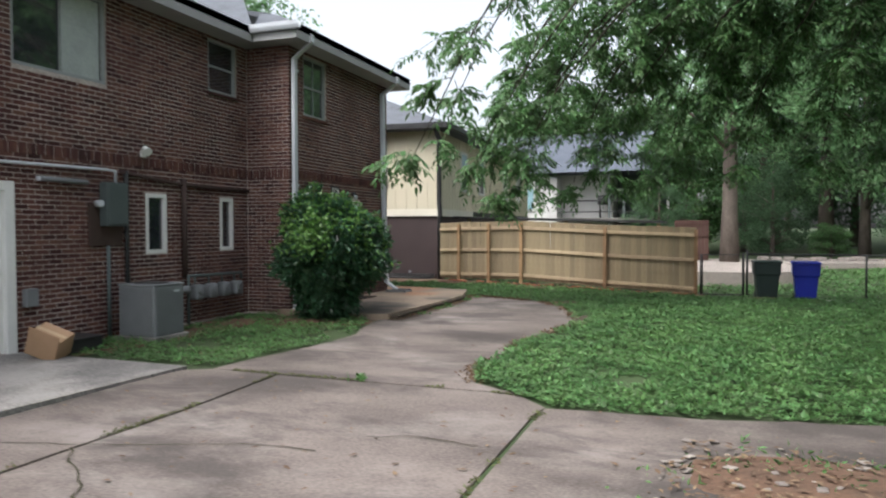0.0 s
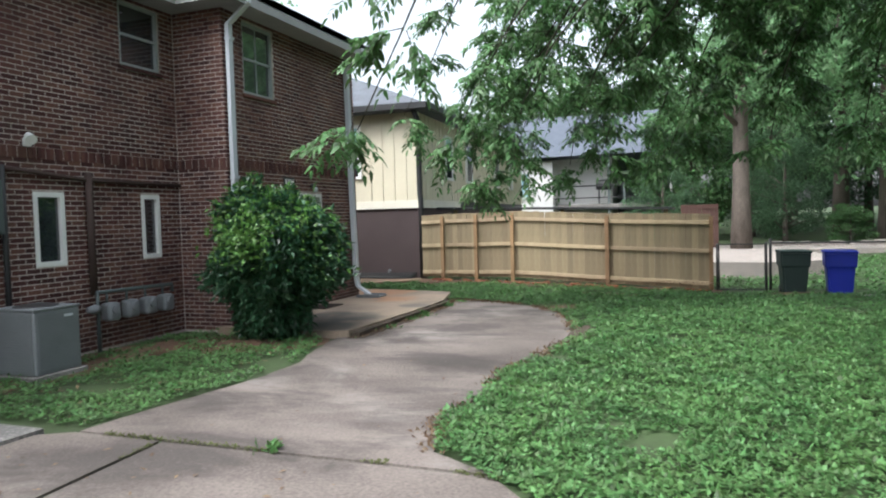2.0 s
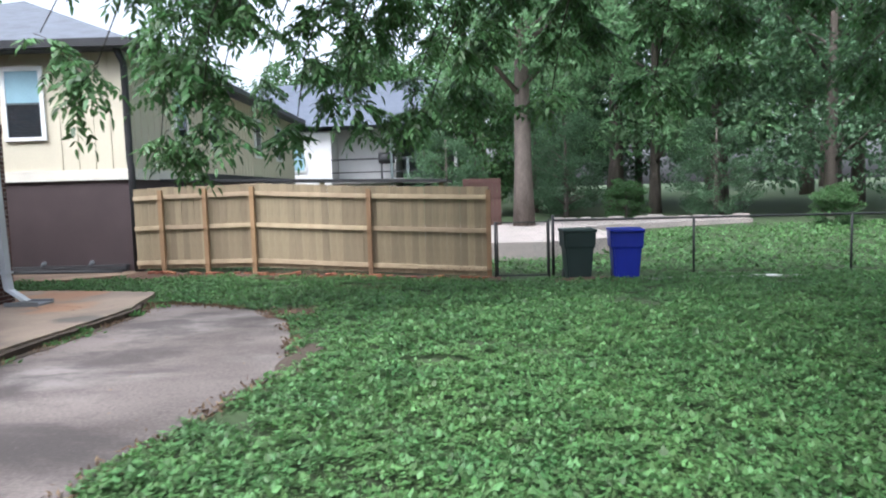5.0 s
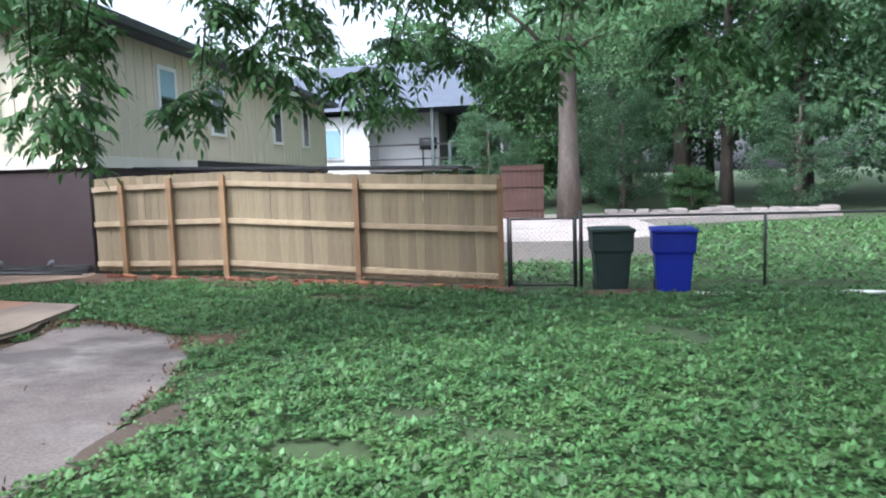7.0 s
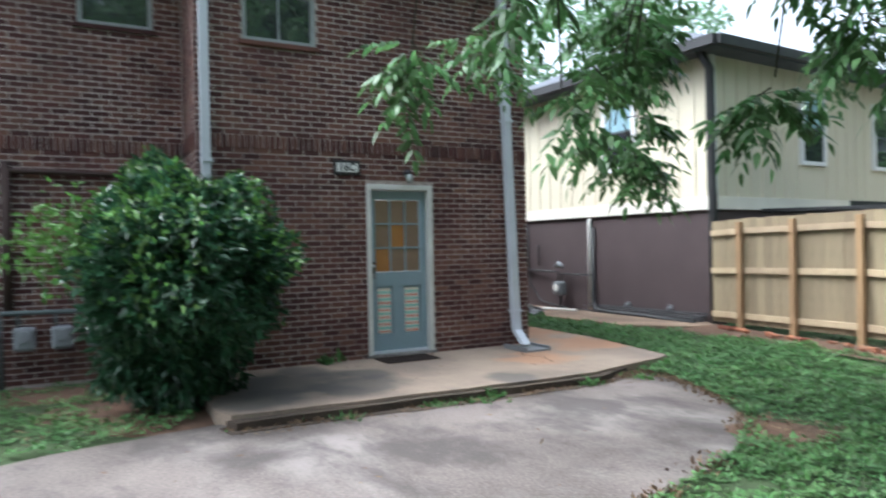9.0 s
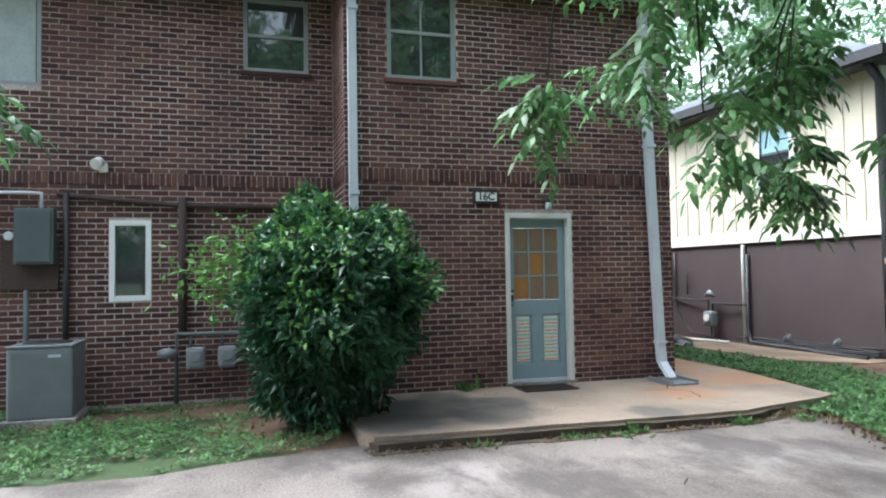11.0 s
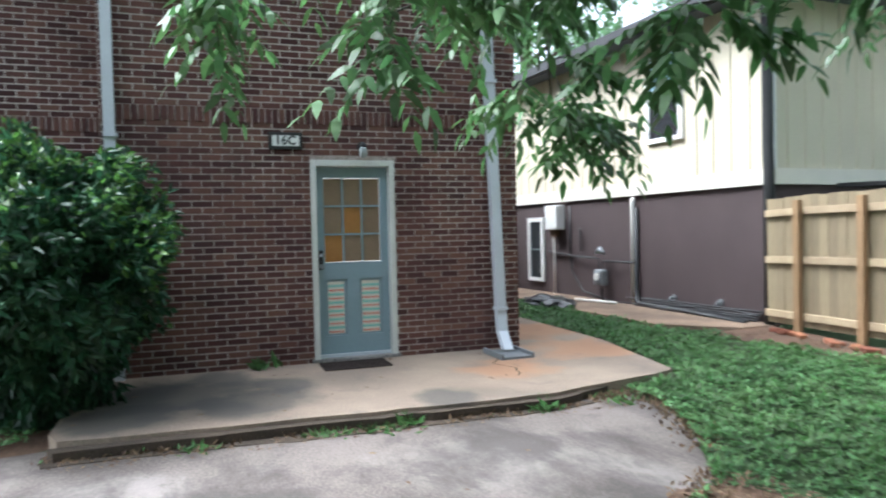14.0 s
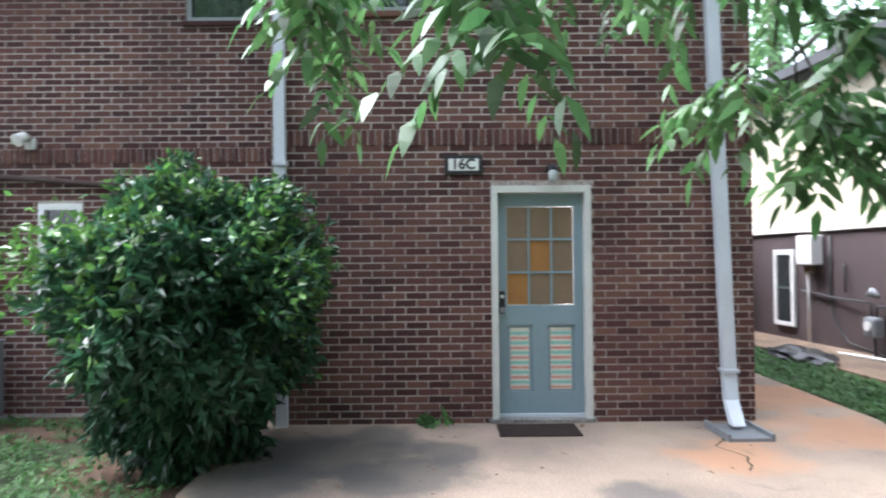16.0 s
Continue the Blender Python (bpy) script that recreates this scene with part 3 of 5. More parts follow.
da = downspout("pale grey metal downspout at the wing's corner", [(EW, 12.31, 5.32), (EW, 12.31, 5.18), (XW + 0.07, 12.31, 4.9), (XW + 0.07, 12.31, 3.0), (XW + 0.07, 12.32, 0.06)], 0.1, 0.07)
for z in (4.6, 2.4):
    part("strap", boxed(-0.05, 0.055, -0.06, 0.06, z, z + 0.04), M_GUTTER, da)
db = downspout("white metal downspout with kicked-out foot", [(EW, 16.28, 5.32), (EW, 16.28, 5.18), (XW + 0.08, 16.22, 4.9), (XW + 0.08, 16.29, 2.6), (XW + 0.09, 16.36, 0.55), (XW + 0.12, 16.36, 0.32), (XW + 0.42, 16.29, 0.16)], 0.115, 0.085)
part("collar", boxed(-0.39, -0.26, -0.0, 0.14, 0.40, 0.43), M_GUTTER, db)
part("strap", boxed(-0.40, -0.28, -0.08, 0.06, 3.0, 3.04), M_GUTTER, db)
sp = thing("splash_block", "grey plastic splash block under the downspout", "splash block", (-6.88, 16.27, 0.1))
part("tray", boxed(-0.22, 0.3, -0.17, 0.17, 0.0, 0.025), M_GREY, sp)
part("rim", boxed(-0.22, 0.3, -0.19, -0.165, 0.0, 0.06), M_GREY, sp)
part("rim", boxed(-0.22, 0.3, 0.165, 0.19, 0.0, 0.06), M_GREY, sp)


# ---- windows and doors of the brick house ----
def window(n, x, a0, a1, z0, z1, frame_mat, label, face=1, split=True, glass=M_GLASS, upper=None, muntins=0, sill=True, width=0.05, axis="x", recess=0.05, proud=0.0):
    """A window in a wall whose face lies at x; a runs along the wall."""
    ob = thing(f"window_{n}", label, "window", kind="structure")

    def put(name, a, b, c, d, e, g, m, par=ob):
        # e, g: depth in front of the face
        if axis == "x":
            bm = boxed(x + e, x + g, a, b, c, d, bevel=0.004)
        else:
            bm = boxed(a, b, x - g, x - e, c, d, bevel=0.004)
        return part(name, bm, m, par)

    r0, r1 = -recess - 0.05, -recess + 0.03 + proud
    put("window_frame", a0, a0 + width, z0, z1, r0, r1, frame_mat)
    put("window_frame", a1 - width, a1, z0, z1, r0, r1, frame_mat)
    put("window_frame", a0 + width, a1 - width, z1 - width, z1, r0, r1, frame_mat)
    put("window_frame", a0 + width, a1 - width, z0, z0 + width, r0, r1, frame_mat)
    zm = (z0 + z1) / 2
    g0, g1 = a0 + width, a1 - width
    if split:
        put("meeting_rail", g0, g1, zm - 0.02, zm + 0.02, r0 + 0.012, r1 - 0.02, frame_mat)
        put("pane", g0, g1, z0 + width, zm - 0.02, r0 + 0.02, r0 + 0.03, glass)
        put("pane", g0, g1, zm + 0.02, z1 - width, r0 + 0.03, r0 + 0.04, upper or glass)
    else:
        put("pane", g0, g1, z0 + width, z1 - width, r0 + 0.02, r0 + 0.03, glass)
    for k in range(muntins):
        a = g0 + (g1 - g0) * (k + 1) / (muntins + 1)
        put("muntin", a - 0.012, a + 0.012, z0 + width, z1 - width, r0 + 0.041, r0 + 0.055, frame_mat)
    if sill:
        put("window_sill", a0 - 0.04, a1 + 0.04, z0 - 0.055, z0 - 0.002, -0.05, 0.035, M_BRICK1 if sill == "brick" else frame_mat)
    return ob


window(1, XM, 7.25, 8.79, 3.8, 5.06, M_FRAME, "wide upper window with a pale blind in grey frame", split=False, muntins=1, sill=False)
tagged(solid("window_blind", boxed(XM - 0.075, XM - 0.068, 8.06, 8.72, 3.86, 5.0), M_CURTAIN, "pale grey-green blind behind the glass", "blind"))
window(2, XM, 11.09, 11.9, 4.14, 5.10, M_FRAME, "small dark sash window with weathered grey frame", sill="brick")
window(3, XM, 9.53, 10.0, 1.245, 2.22, M_WHITE, "narrow dark window in bright white frame", split=False, width=0.065, recess=0.02, sill=False)
window(4, XM, 11.37, 11.76, 1.245, 2.22, M_WHITE, "narrow dark window in bright white frame", split=False, width=0.065, recess=0.02, sill=False)
window(5, XW, 12.75, 13.62, 3.89, 5.08, M_FRAME, "upper sash window of the wing reflecting the sky", sill="brick", muntins=1)

d1 = thing("door_1", "blue-grey wooden door with nine amber and tan panes", "door", kind="structure")
for a, b, c, d in ((14.23, 14.292, 0.13, 2.27), (15.088, 15.15, 0.13, 2.27), (14.292, 15.088, 2.205, 2.27)):
    part("door_frame", boxed(XW - 0.14, XW + 0.012, a, b, c, d, bevel=0.006), M_TRIM, d1, "weathered off-white door frame")
part("threshold", boxed(XW - 0.2, XW + 0.03, 14.2, 15.18, 0.1, 0.135, bevel=0.005), M_SLAB2, d1, "worn concrete threshold")
part("kick_strip", boxed(XW - 0.11, XW - 0.055, 14.295, 15.085, 0.136, 0.165), M_GUTTER, d1, "pale metal door sweep")
XD = XW - 0.085
GX0, GX1, GZ0, GZ1 = 14.375, 15.005, 1.165, 2.085
leafs = bmesh.new()
for a, b, c, d in ((14.295, GX0, 0.166, 2.2), (GX1, 15.085, 0.166, 2.2), (GX0, GX1, GZ1, 2.2), (GX0, GX1, 0.985, GZ0), (GX0, GX1, 0.166, 0.365), (14.61, 14.75, 0.365, 0.985)):
    box(leafs, XD - 0.045, XD, a, b, c, d)
part("door_leaf", leafs, M_DOOR, d1)
for i in range(3):
    for j in range(3):
        w, h = (GX1 - GX0) / 3, (GZ1 - GZ0) / 3
        a, c = GX0 + i * w, GZ0 + j * h
        amber = (i, j) in ((0, 0), (1, 1))
        part("pane", boxed(XD - 0.03, XD - 0.022, a + 0.008, a + w - 0.008, c + 0.008, c + h - 0.008), M_AMBER if amber else M_TAN, d1, "amber glass pane" if amber else "tan glass pane")
for k in (1, 2):
    a, c = GX0 + (GX1 - GX0) * k / 3, GZ0 + (GZ1 - GZ0) * k / 3
    part("muntin", boxed(XD - 0.04, XD - 0.004, a - 0.009, a + 0.009, GZ0, GZ1), M_DOOR, d1)
    part("muntin", boxed(XD - 0.04, XD - 0.006, GX0, GX1, c - 0.009, c + 0.009), M_DOOR, d1)
M_MINT = mat("mint_print", (0.22, 0.52, 0.45), (0.18, 0.46, 0.4), 20, 0.7, 0.05, 60)
M_CORAL = mat("coral_print", (0.62, 0.075, 0.045), (0.52, 0.06, 0.04), 20, 0.7, 0.05, 60)
M_CREAMP = mat("cream_print", (0.66, 0.62, 0.52), (0.6, 0.56, 0.48), 20, 0.7, 0.05, 60)


def zigzag(a0, a1, z, amp, thick, x):
    """A chevron strip across a panel."""
    bm = bmesh.new()
    n = 12
    lo, hi = [], []
    for k in range(n + 1):
        a = a0 + (a1 - a0) * k / n
        q = z + (amp if k % 2 else -amp)
        lo.append(bm.verts.new((x, a, q - thick / 2))), hi.append(bm.verts.new((x, a, q + thick / 2)))
    for k in range(n):
        bm.faces.new((lo[k], lo[k + 1], hi[k + 1], hi[k]))
    return bm


for a0, a1 in ((GX0, 14.61), (14.75, GX1)):
    part("lower_panel", boxed(XD - 0.04, XD - 0.022, a0, a1, 0.365, 0.985), M_DOOR, d1)
    p0, p1 = a0 + 0.03, a1 - 0.03
    pr = part("panel_print", boxed(XD - 0.0225, XD - 0.019, p0, p1, 0.385, 0.955), M_CREAMP, d1, "chevron patterned sheet in mint and coral")
    for k in range(24):
        z = 0.405 + 0.0228 * k
        col = M_CORAL if k % 4 == 0 else (M_CREAMP if k % 2 else M_MINT)
        if col is not M_CREAMP:
            part("stripe", zigzag(p0 + 0.003, p1 - 0.003, z, 0.010, 0.013 if col is M_CORAL else 0.026, XD - (0.0164 if col is M_CORAL else 0.0172)), col, pr)
lock = part("door_lock", boxed(XD, XD + 0.03, 14.3, 14.355, 1.09, 1.3, bevel=0.006), M_BLACK, d1, "black keypad lock with silver knob")
part("knob", tubed([(XD + 0.03, 14.33, 1.13), (XD + 0.07, 14.33, 1.13)], [0.02, 0.027], 12), M_GREY, lock)
part("knob", tubed([(XD + 0.03, 14.33, 1.25), (XD + 0.045, 14.33, 1.25)], [0.018, 0.016], 12), M_GUTTER, lock)

d2 = thing("door_2", "white painted entrance door in a white frame", "door", kind="structure")
part("door_frame", boxed(XM - 0.1, XM + 0.03, 7.1, 7.24, 0.036, 2.27, bevel=0.006), M_WHITE, d2)
part("door_frame", boxed(XM - 0.1, XM + 0.03, 6.2, 6.32, 0.036, 2.27, bevel=0.006), M_WHITE, d2)
part("door_frame", boxed(XM - 0.1, XM + 0.028, 6.32, 7.1, 2.15, 2.27, bevel=0.006), M_WHITE, d2)
part("door_leaf", boxed(XM - 0.09, XM - 0.04, 6.32, 7.1, 0.05, 2.15), M_WHITE, d2)

# house number sign
sg = thing("house_sign", "white house number plate with black rim", "sign", (XW + 0.006, 13.98, 2.465))
part("backing", boxed(0.0, 0.018, -0.175, 0.175, -0.09, 0.09, bevel=0.004), M_BLACK, sg)
part("plate", boxed(0.0182, 0.024, -0.138, 0.138, -0.055, 0.055, bevel=0.003), M_WHITE, sg)
txt = bpy.data.curves.new("sign_text", "FONT")
txt.body, txt.size, txt.align_x, txt.align_y, txt.extrude, txt.offset = "16C", 0.13, "CENTER", "CENTER", 0.001, 0.0035
tmp = bpy.data.objects.new("sign_text", txt)
scene.collection.objects.link(tmp)
bpy.context.view_layer.update()
me = bpy.data.meshes.new_from_object(tmp.evaluated_get(bpy.context.evaluated_depsgraph_get()))
bpy.data.objects.remove(tmp)
me.materials.clear(), me.materials.append(M_BLACK)
letters = new("lettering", me)
letters.parent, letters.matrix_basis = sg, pose(0.0262, 0, 0, 90, 0, 90)

# ---- neighbouring house, cream above taupe ----
NX, NY, NE, NZ = -7.39, 20.48, 36.4, 4.75
NTURN = 3.7  # the house stands a little askew to the brick one
nb = thing("neighbour_house", "two-storey house, cream batten siding above dark taupe base", "house", (NX, NY, 0.0))


def nbox(name, x0, x1, y0, y1, z0, z1, m, parent=nb, label="", bevel=0.0):
    return part(name, boxed(x0 - NX, x1 - NX, y0 - NY, y1 - NY, z0, z1, bevel=bevel), m, parent, label)


nbox("base_wall", -17.6, NX, NY, NE, -0.1, 2.02, M_TAUPE)
upper = nbox("upper_wall", -17.6, NX, NY, NE, 2.24, NZ, M_CREAM)
nbox("band", -17.65, NX + 0.05, NY - 0.05, NY + 4.15, 2.02, 2.24, M_BAND, label="cream-white trim band")
nbox("dark_band", -17.5, NX + 0.03, NY + 4.155, NE, 2.02, 2.24, M_BLACK)
k = 0
bat = finish("batten", boxed(-0.022, 0.022, -0.018, 0.0, 0, NZ - 2.24 - 0.02), M_CREAM)
NWIN_A = [(-9.9, -9.03)]
NWIN_R = [(23.0, 23.84), (25.58, 26.44), (30.14, 30.97), (33.2, 34.0)]
x = NX - 0.35
while x > -17:
    if not any(a - 0.03 < x < b + 0.03 for a, b in NWIN_A):
        o = new("batten", bat)
        o.parent, o.location = upper, (x - NX, 0, 2.25)
    x -= 0.345
y = NY + 0.35
while y < NE:
    if not any(a - 0.03 < y < b + 0.03 for a, b in NWIN_R):
        o = new("batten", bat)
        o.parent, o.matrix_basis = upper, pose(0, y - NY, 2.25, 0, 0, 90)
    y += 0.345
nbox("corner_board", NX - 0.02, NX + 0.025, NY - 0.028, NY + 0.10, 2.24, NZ, M_WHITE)


def nwin(axis, a0, a1, z0, z1, upper_m):
    """A double-hung window applied to the siding."""
    w = nbox("window", *((a0, a1, NY - 0.03, NY) if axis == "y" else (NX, NX + 0.03, a0, a1)), z0, z1, M_WHITE, label="white sash window")

    def sub(name, p, q, c, d, e, g, m):
        lim = (p, q, NY - g, NY - e) if axis == "y" else (NX + e, NX + g, p, q)
        ob = part(name, boxed(lim[0] - NX, lim[1] - NX, lim[2] - NY, lim[3] - NY, c, d), m, w)
        return ob
    zm = (z0 + z1) / 2
    t = 0.09
    sub("frame", a0, a0 + t, z0, z1, 0.031, 0.055, M_WHITE), sub("frame", a1 - t, a1, z0, z1, 0.031, 0.055, M_WHITE)
    sub("frame", a0 + t, a1 - t, z1 - t, z1, 0.031, 0.055, M_WHITE), sub("frame", a0 + t, a1 - t, z0, z0 + t * 0.8, 0.031, 0.06, M_WHITE)
    sub("rail", a0 + t, a1 - t, zm - 0.02, zm + 0.02, 0.031, 0.047, M_GREYDK)
    sub("pane", a0 + t, a1 - t, z0 + t * 0.8, zm - 0.02, 0.031, 0.036, M_GLASS)
    sub("pane", a0 + t, a1 - t, zm + 0.02, z1 - t, 0.031, 0.038, upper_m)


nwin("y", -9.9, -9.03, 2.86, 4.36, M_BLUEBLIND)
nwin("y", -13.95, -13.3, 0.34, 1.72, M_GLASS)
for i, (a, b) in enumerate(NWIN_R):
    nwin("x", a, b, 2.88, 4.24, M_GLASS if i else M_BLUEBLIND)
# hip roof with eaves
RO = 0.4
bm = bmesh.new()
e = [bm.verts.new((x - NX, y - NY, NZ + 0.02)) for x, y in ((-18, NY - RO), (NX + RO, NY - RO), (NX + RO, NE + RO), (-18, NE + RO))]
r = [bm.verts.new((x - NX, y - NY, 7.2)) for x, y in ((-12.5, NY + 5.5), (-12.5, NE - 5.5))]
b2 = [bm.verts.new(v.co - Vector((0, 0, 0.16))) for v in e]
for f in ((e[0], e[1], r[0]), (e[1], e[2], r[1], r[0]), (e[2], e[3], r[1]), (e[3], e[0], r[0], r[1])):
    bm.faces.new(f)
for i in range(4):
    bm.faces.new((b2[i], b2[(i + 1) % 4], e[(i + 1) % 4], e[i]))
bm.faces.new(b2[::-1])
nroof = part("roof", bm, M_ROOF, nb, "dark grey shingle hip roof")
part("fascia", boxed(-10.6, RO + 0.02, -RO - 0.1, -RO, NZ - 0.12, NZ + 0.04), M_BLACK, nb, "black gutter")
part("fascia", boxed(RO, RO + 0.1, -RO, NE - NY + RO, NZ - 0.12, NZ + 0.04), M_BLACK, nb, "black gutter")
part("rain_pipe", tubed([(0.0, -0.3, NZ - 0.1), (0.06, -0.1, NZ - 0.4), (0.06, -0.1, 2.4), (0.09, -0.12, 2.2), (0.09, -0.12, 0.12)], 0.075, 8), M_BLACK, nb, "black downspout on the house corner")
wall_end = solid("wall_alley_end", boxed(-15.4, -15.2, 16.63, 20.47, -0.1, 2.4), M_BLOCK, "grey block wall closing the alley", "wall", "structure")


# services on the taupe wall
def on_wall(x, z):
    return (x, NY - 0.02, z)


heater = thing("water_heater", "white tankless water heater box with brass valves", "water heater", (-12.72, NY - 0.09, 1.45))
part("case", boxed(-0.22, 0.22, -0.13, 0.09, 0.0, 0.5, bevel=0.02), M_WHITE, heater)
part("valve_block", boxed(-0.12, 0.08, -0.06, 0.04, -0.14, -0.001), M_LITTER, heater, "brass valve block")
part("drain_pipe", tubed([(-0.1, 0, -0.14), (-0.1, 0.02, -0.6), (-0.1, 0.02, -1.4)], 0.022), M_PVC, heater, "white plastic pipe")
wp = thing("wall_pipe", "white plastic conduit on the taupe wall", "pipe", (-10.28, NY - 0.05, 0.1))
part("pipe", tubed([(0, 0.02, 1.88), (0, 0, 1.84), (0, 0, 0.0)], 0.035), M_PVC, wp)
part("pipe", tubed([(0.08, 0.02, 1.7), (0.08, 0, 0.3), (0.25, -0.1, 0.06), (2.7, -0.2, 0.03)], 0.035), M_BLACK, wp, "black line running along the wall base")
part("pipe", tubed([(0.2, -0.1, 0.03), (1.4, -0.18, 0.05), (2.75, -0.28, 0.02)], 0.03), M_BLACK, wp)
part("pipe", tubed([(-1.2, -0.4, 0.03), (-0.1, -0.3, 0.05)], 0.025), M_PVC, wp)
gm = thing("gas_meter", "grey gas meter with black pipes on taupe wall", "gas meter", (-11.1, NY - 0.14, 0.4))
part("meter_body", boxed(-0.13, 0.13, -0.1, 0.08, 0.0, 0.3, bevel=0.05), M_GREY, gm)
part("dial", tubed([(0, -0.1, 0.17), (0, -0.125, 0.17)], 0.07, 16), M_PVC, gm)
part("gas_pipe", tubed([(-2.0, 0.1, 0.6), (-1.0, 0.08, 0.52), (-0.06, 0.0, 0.5), (-0.06, 0.0, 0.29)], 0.02), M_BLACK, gm)
part("gas_pipe", tubed([(0.06, 0, 0.29), (0.06, 0, 0.46), (0.9, 0.08, 0.45)], 0.02), M_BLACK, gm)
part("regulator", tubed([(-0.12, -0.02, 0.6), (0.0, -0.02, 0.66), (0.12, -0.02, 0.6)], [0.03, 0.07, 0.03], 10), M_GREY, gm)
part("riser", tubed([(0, 0, 0.01), (0, 0.02, -0.3)], 0.02), M_BLACK, gm)
cb = thing("hanging_cable", "black cable looping down the taupe wall", "cable", (-12.3, NY - 0.02, 0.12))
part("cable", tubed([(0, 0, 1.8), (0.02, -0.02, 1.0), (0.1, -0.03, 0.5), (0.5, -0.05, 0.12), (1.4, -0.1, 0.02)], 0.018), M_BLACK, cb)
part("cable", tubed([(0.35, 0, 1.35), (0.42, -0.04, 1.3), (0.42, -0.03, 0.9)], 0.018), M_BLACK, cb)
TAPS = []
for dx in (-9.3, -8.3):
    v = thing("wall_vent", "small rusty hose tap on the taupe wall", "tap", (dx, NY - 0.03, 0.32))
    TAPS.append(v)
    part("flange", tubed([(0, 0.03, 0), (0, 0.0, 0)], 0.05, 10), M_GREY, v)
    part("spout", tubed([(0, 0, 0), (0, -0.06, 0.0), (0, -0.09, -0.05)], 0.018), M_GREY, v)

def askew(things):
    """Turns things about the neighbouring house's corner, with that house."""
    turn = pose(NX, NY, 0, 0, 0, NTURN) @ pose(-NX, -NY, 0)
    for o in things:
        o.matrix_basis = turn @ o.matrix_basis


SERVICES = [nb, heater, wp, gm, cb, *TAPS]
askew(SERVICES)
bag = bmesh.new()
bmesh.ops.create_icosphere(bag, subdivisions=3, radius=1)
for v in bag.verts:
    n3 = 1 + 0.35 * noise.noise(v.co * 2.2) + 0.15 * noise.noise(v.co * 6)
    v.co = Vector((v.co.x * 0.75 * n3, v.co.y * 0.3 * n3, max(-0.02, v.co.z * 0.16 * n3)))
solid("plastic_sheet", bag, mat("black_plastic", (0.012, 0.012, 0.014), (0.03, 0.03, 0.032), 6, 0.3, 0.4, 40), "crumpled black plastic sheet on the concrete", "plastic sheet", at=pose(-11.0, 18.95, 0.14))


# ---- wooden fence ----
FENCE = [(-7.25, 20.24, 0.13, 1.80), (-6.63, 20.2, 0.13, 1.83), (-5.7, 20.17, 0.13, 1.84), (-4.74, 20.2, 0.126, 1.86), (-2.36, 20.06, 0.0, 1.74), (-0.02, 19.93, -0.12, 1.66)]
fence = thing("fence", "weathered tan wooden board fence with posts and three rails", "fence", (0, 0, 0))
pf = {}
for (xa, ya, ba, ta), (xb, yb, bb, tb) in zip(FENCE, FENCE[1:]):
    L = math.dist((xa, ya), (xb, yb))
    ang = math.degrees(math.atan2(yb - ya, xb - xa))
    n = max(1, round(L / 0.142))
    for i in range(n):
        f = (i + 0.5) / n
        z0, z1 = ba + (bb - ba) * f + 0.04, ta + (tb - ta) * f + 0.006 * rng.normal()
        key = (n, round(L / n, 4))
        if key not in pf:
            h, w = 1.0, L / n / 2 - 0.0012
            bm = bmesh.new()
            pts = [(-w, 0), (w, 0), (w, h - 0.006), (w - 0.008, h), (-w + 0.008, h), (-w, h - 0.006)]
            fr, bk = [bm.verts.new((p, 0.0, q)) for p, q in pts], [bm.verts.new((p, 0.017, q)) for p, q in pts]
            bm.faces.new(fr), bm.faces.new(bk[::-1])
            for k in range(6):
                bm.faces.new((fr[k], fr[(k + 1) % 6], bk[(k + 1) % 6], bk[k]))
            pf[key] = finish("board", bm, M_WOOD)
        o = new("board", pf[key])
        o.parent, o.matrix_basis = fence, pose(xa + (xb - xa) * f, ya + (yb - ya) * f + 0.045 + 0.003 * rng.normal(), z0, 0, 0.12 * rng.normal(), ang) @ Matrix.Diagonal((1, 1, z1 - z0, 1))
    for fz in (0.10, 0.52, 0.885):
        z0, z1 = ba + (ta - ba) * fz, bb + (tb - bb) * fz
        o = part("rail", boxed(0.002, L - 0.002, -0.0, 0.04, -0.045, 0.045, bevel=0.005), M_WOOD2, fence)
        o.matrix_basis = pose(xa, ya, z0, 0, -math.degrees(math.atan2(z1 - z0, L)), ang)
for x, y, b, t in FENCE[1:]:
    part("post", boxed(x - 0.045, x + 0.045, y - 0.075, y - 0.003, b - 0.2, t - 0.06, bevel=0.006), M_POST, fence)

# low dark roof edge behind the fence
low = thing("carport_roof", "low dark flat roof edge behind the fence", "roof", (-3.9, 22.2, 1.9))
part("deck", boxed(-3.4, 3.0, -0.6, 1.6, -0.03, 0.03), M_BLACK, low)
part("flashing", boxed(-3.4, 3.0, -0.63, -0.605, -0.02, 0.035), M_BLACK, low)
for dx in (-3.2, 0, 2.8):
    part("post", boxed(dx - 0.05, dx + 0.05, 0.4, 0.5, -2.0, -0.031), M_WOOD2, low)
low.rotation_euler = (0, radians(1.6), 0)

# ---- chain-link fence with gate ----
cl = thing("chain_link_fence", "black chain-link fence with gate and thin posts", "fence", (0.1, 19.85, -0.14))


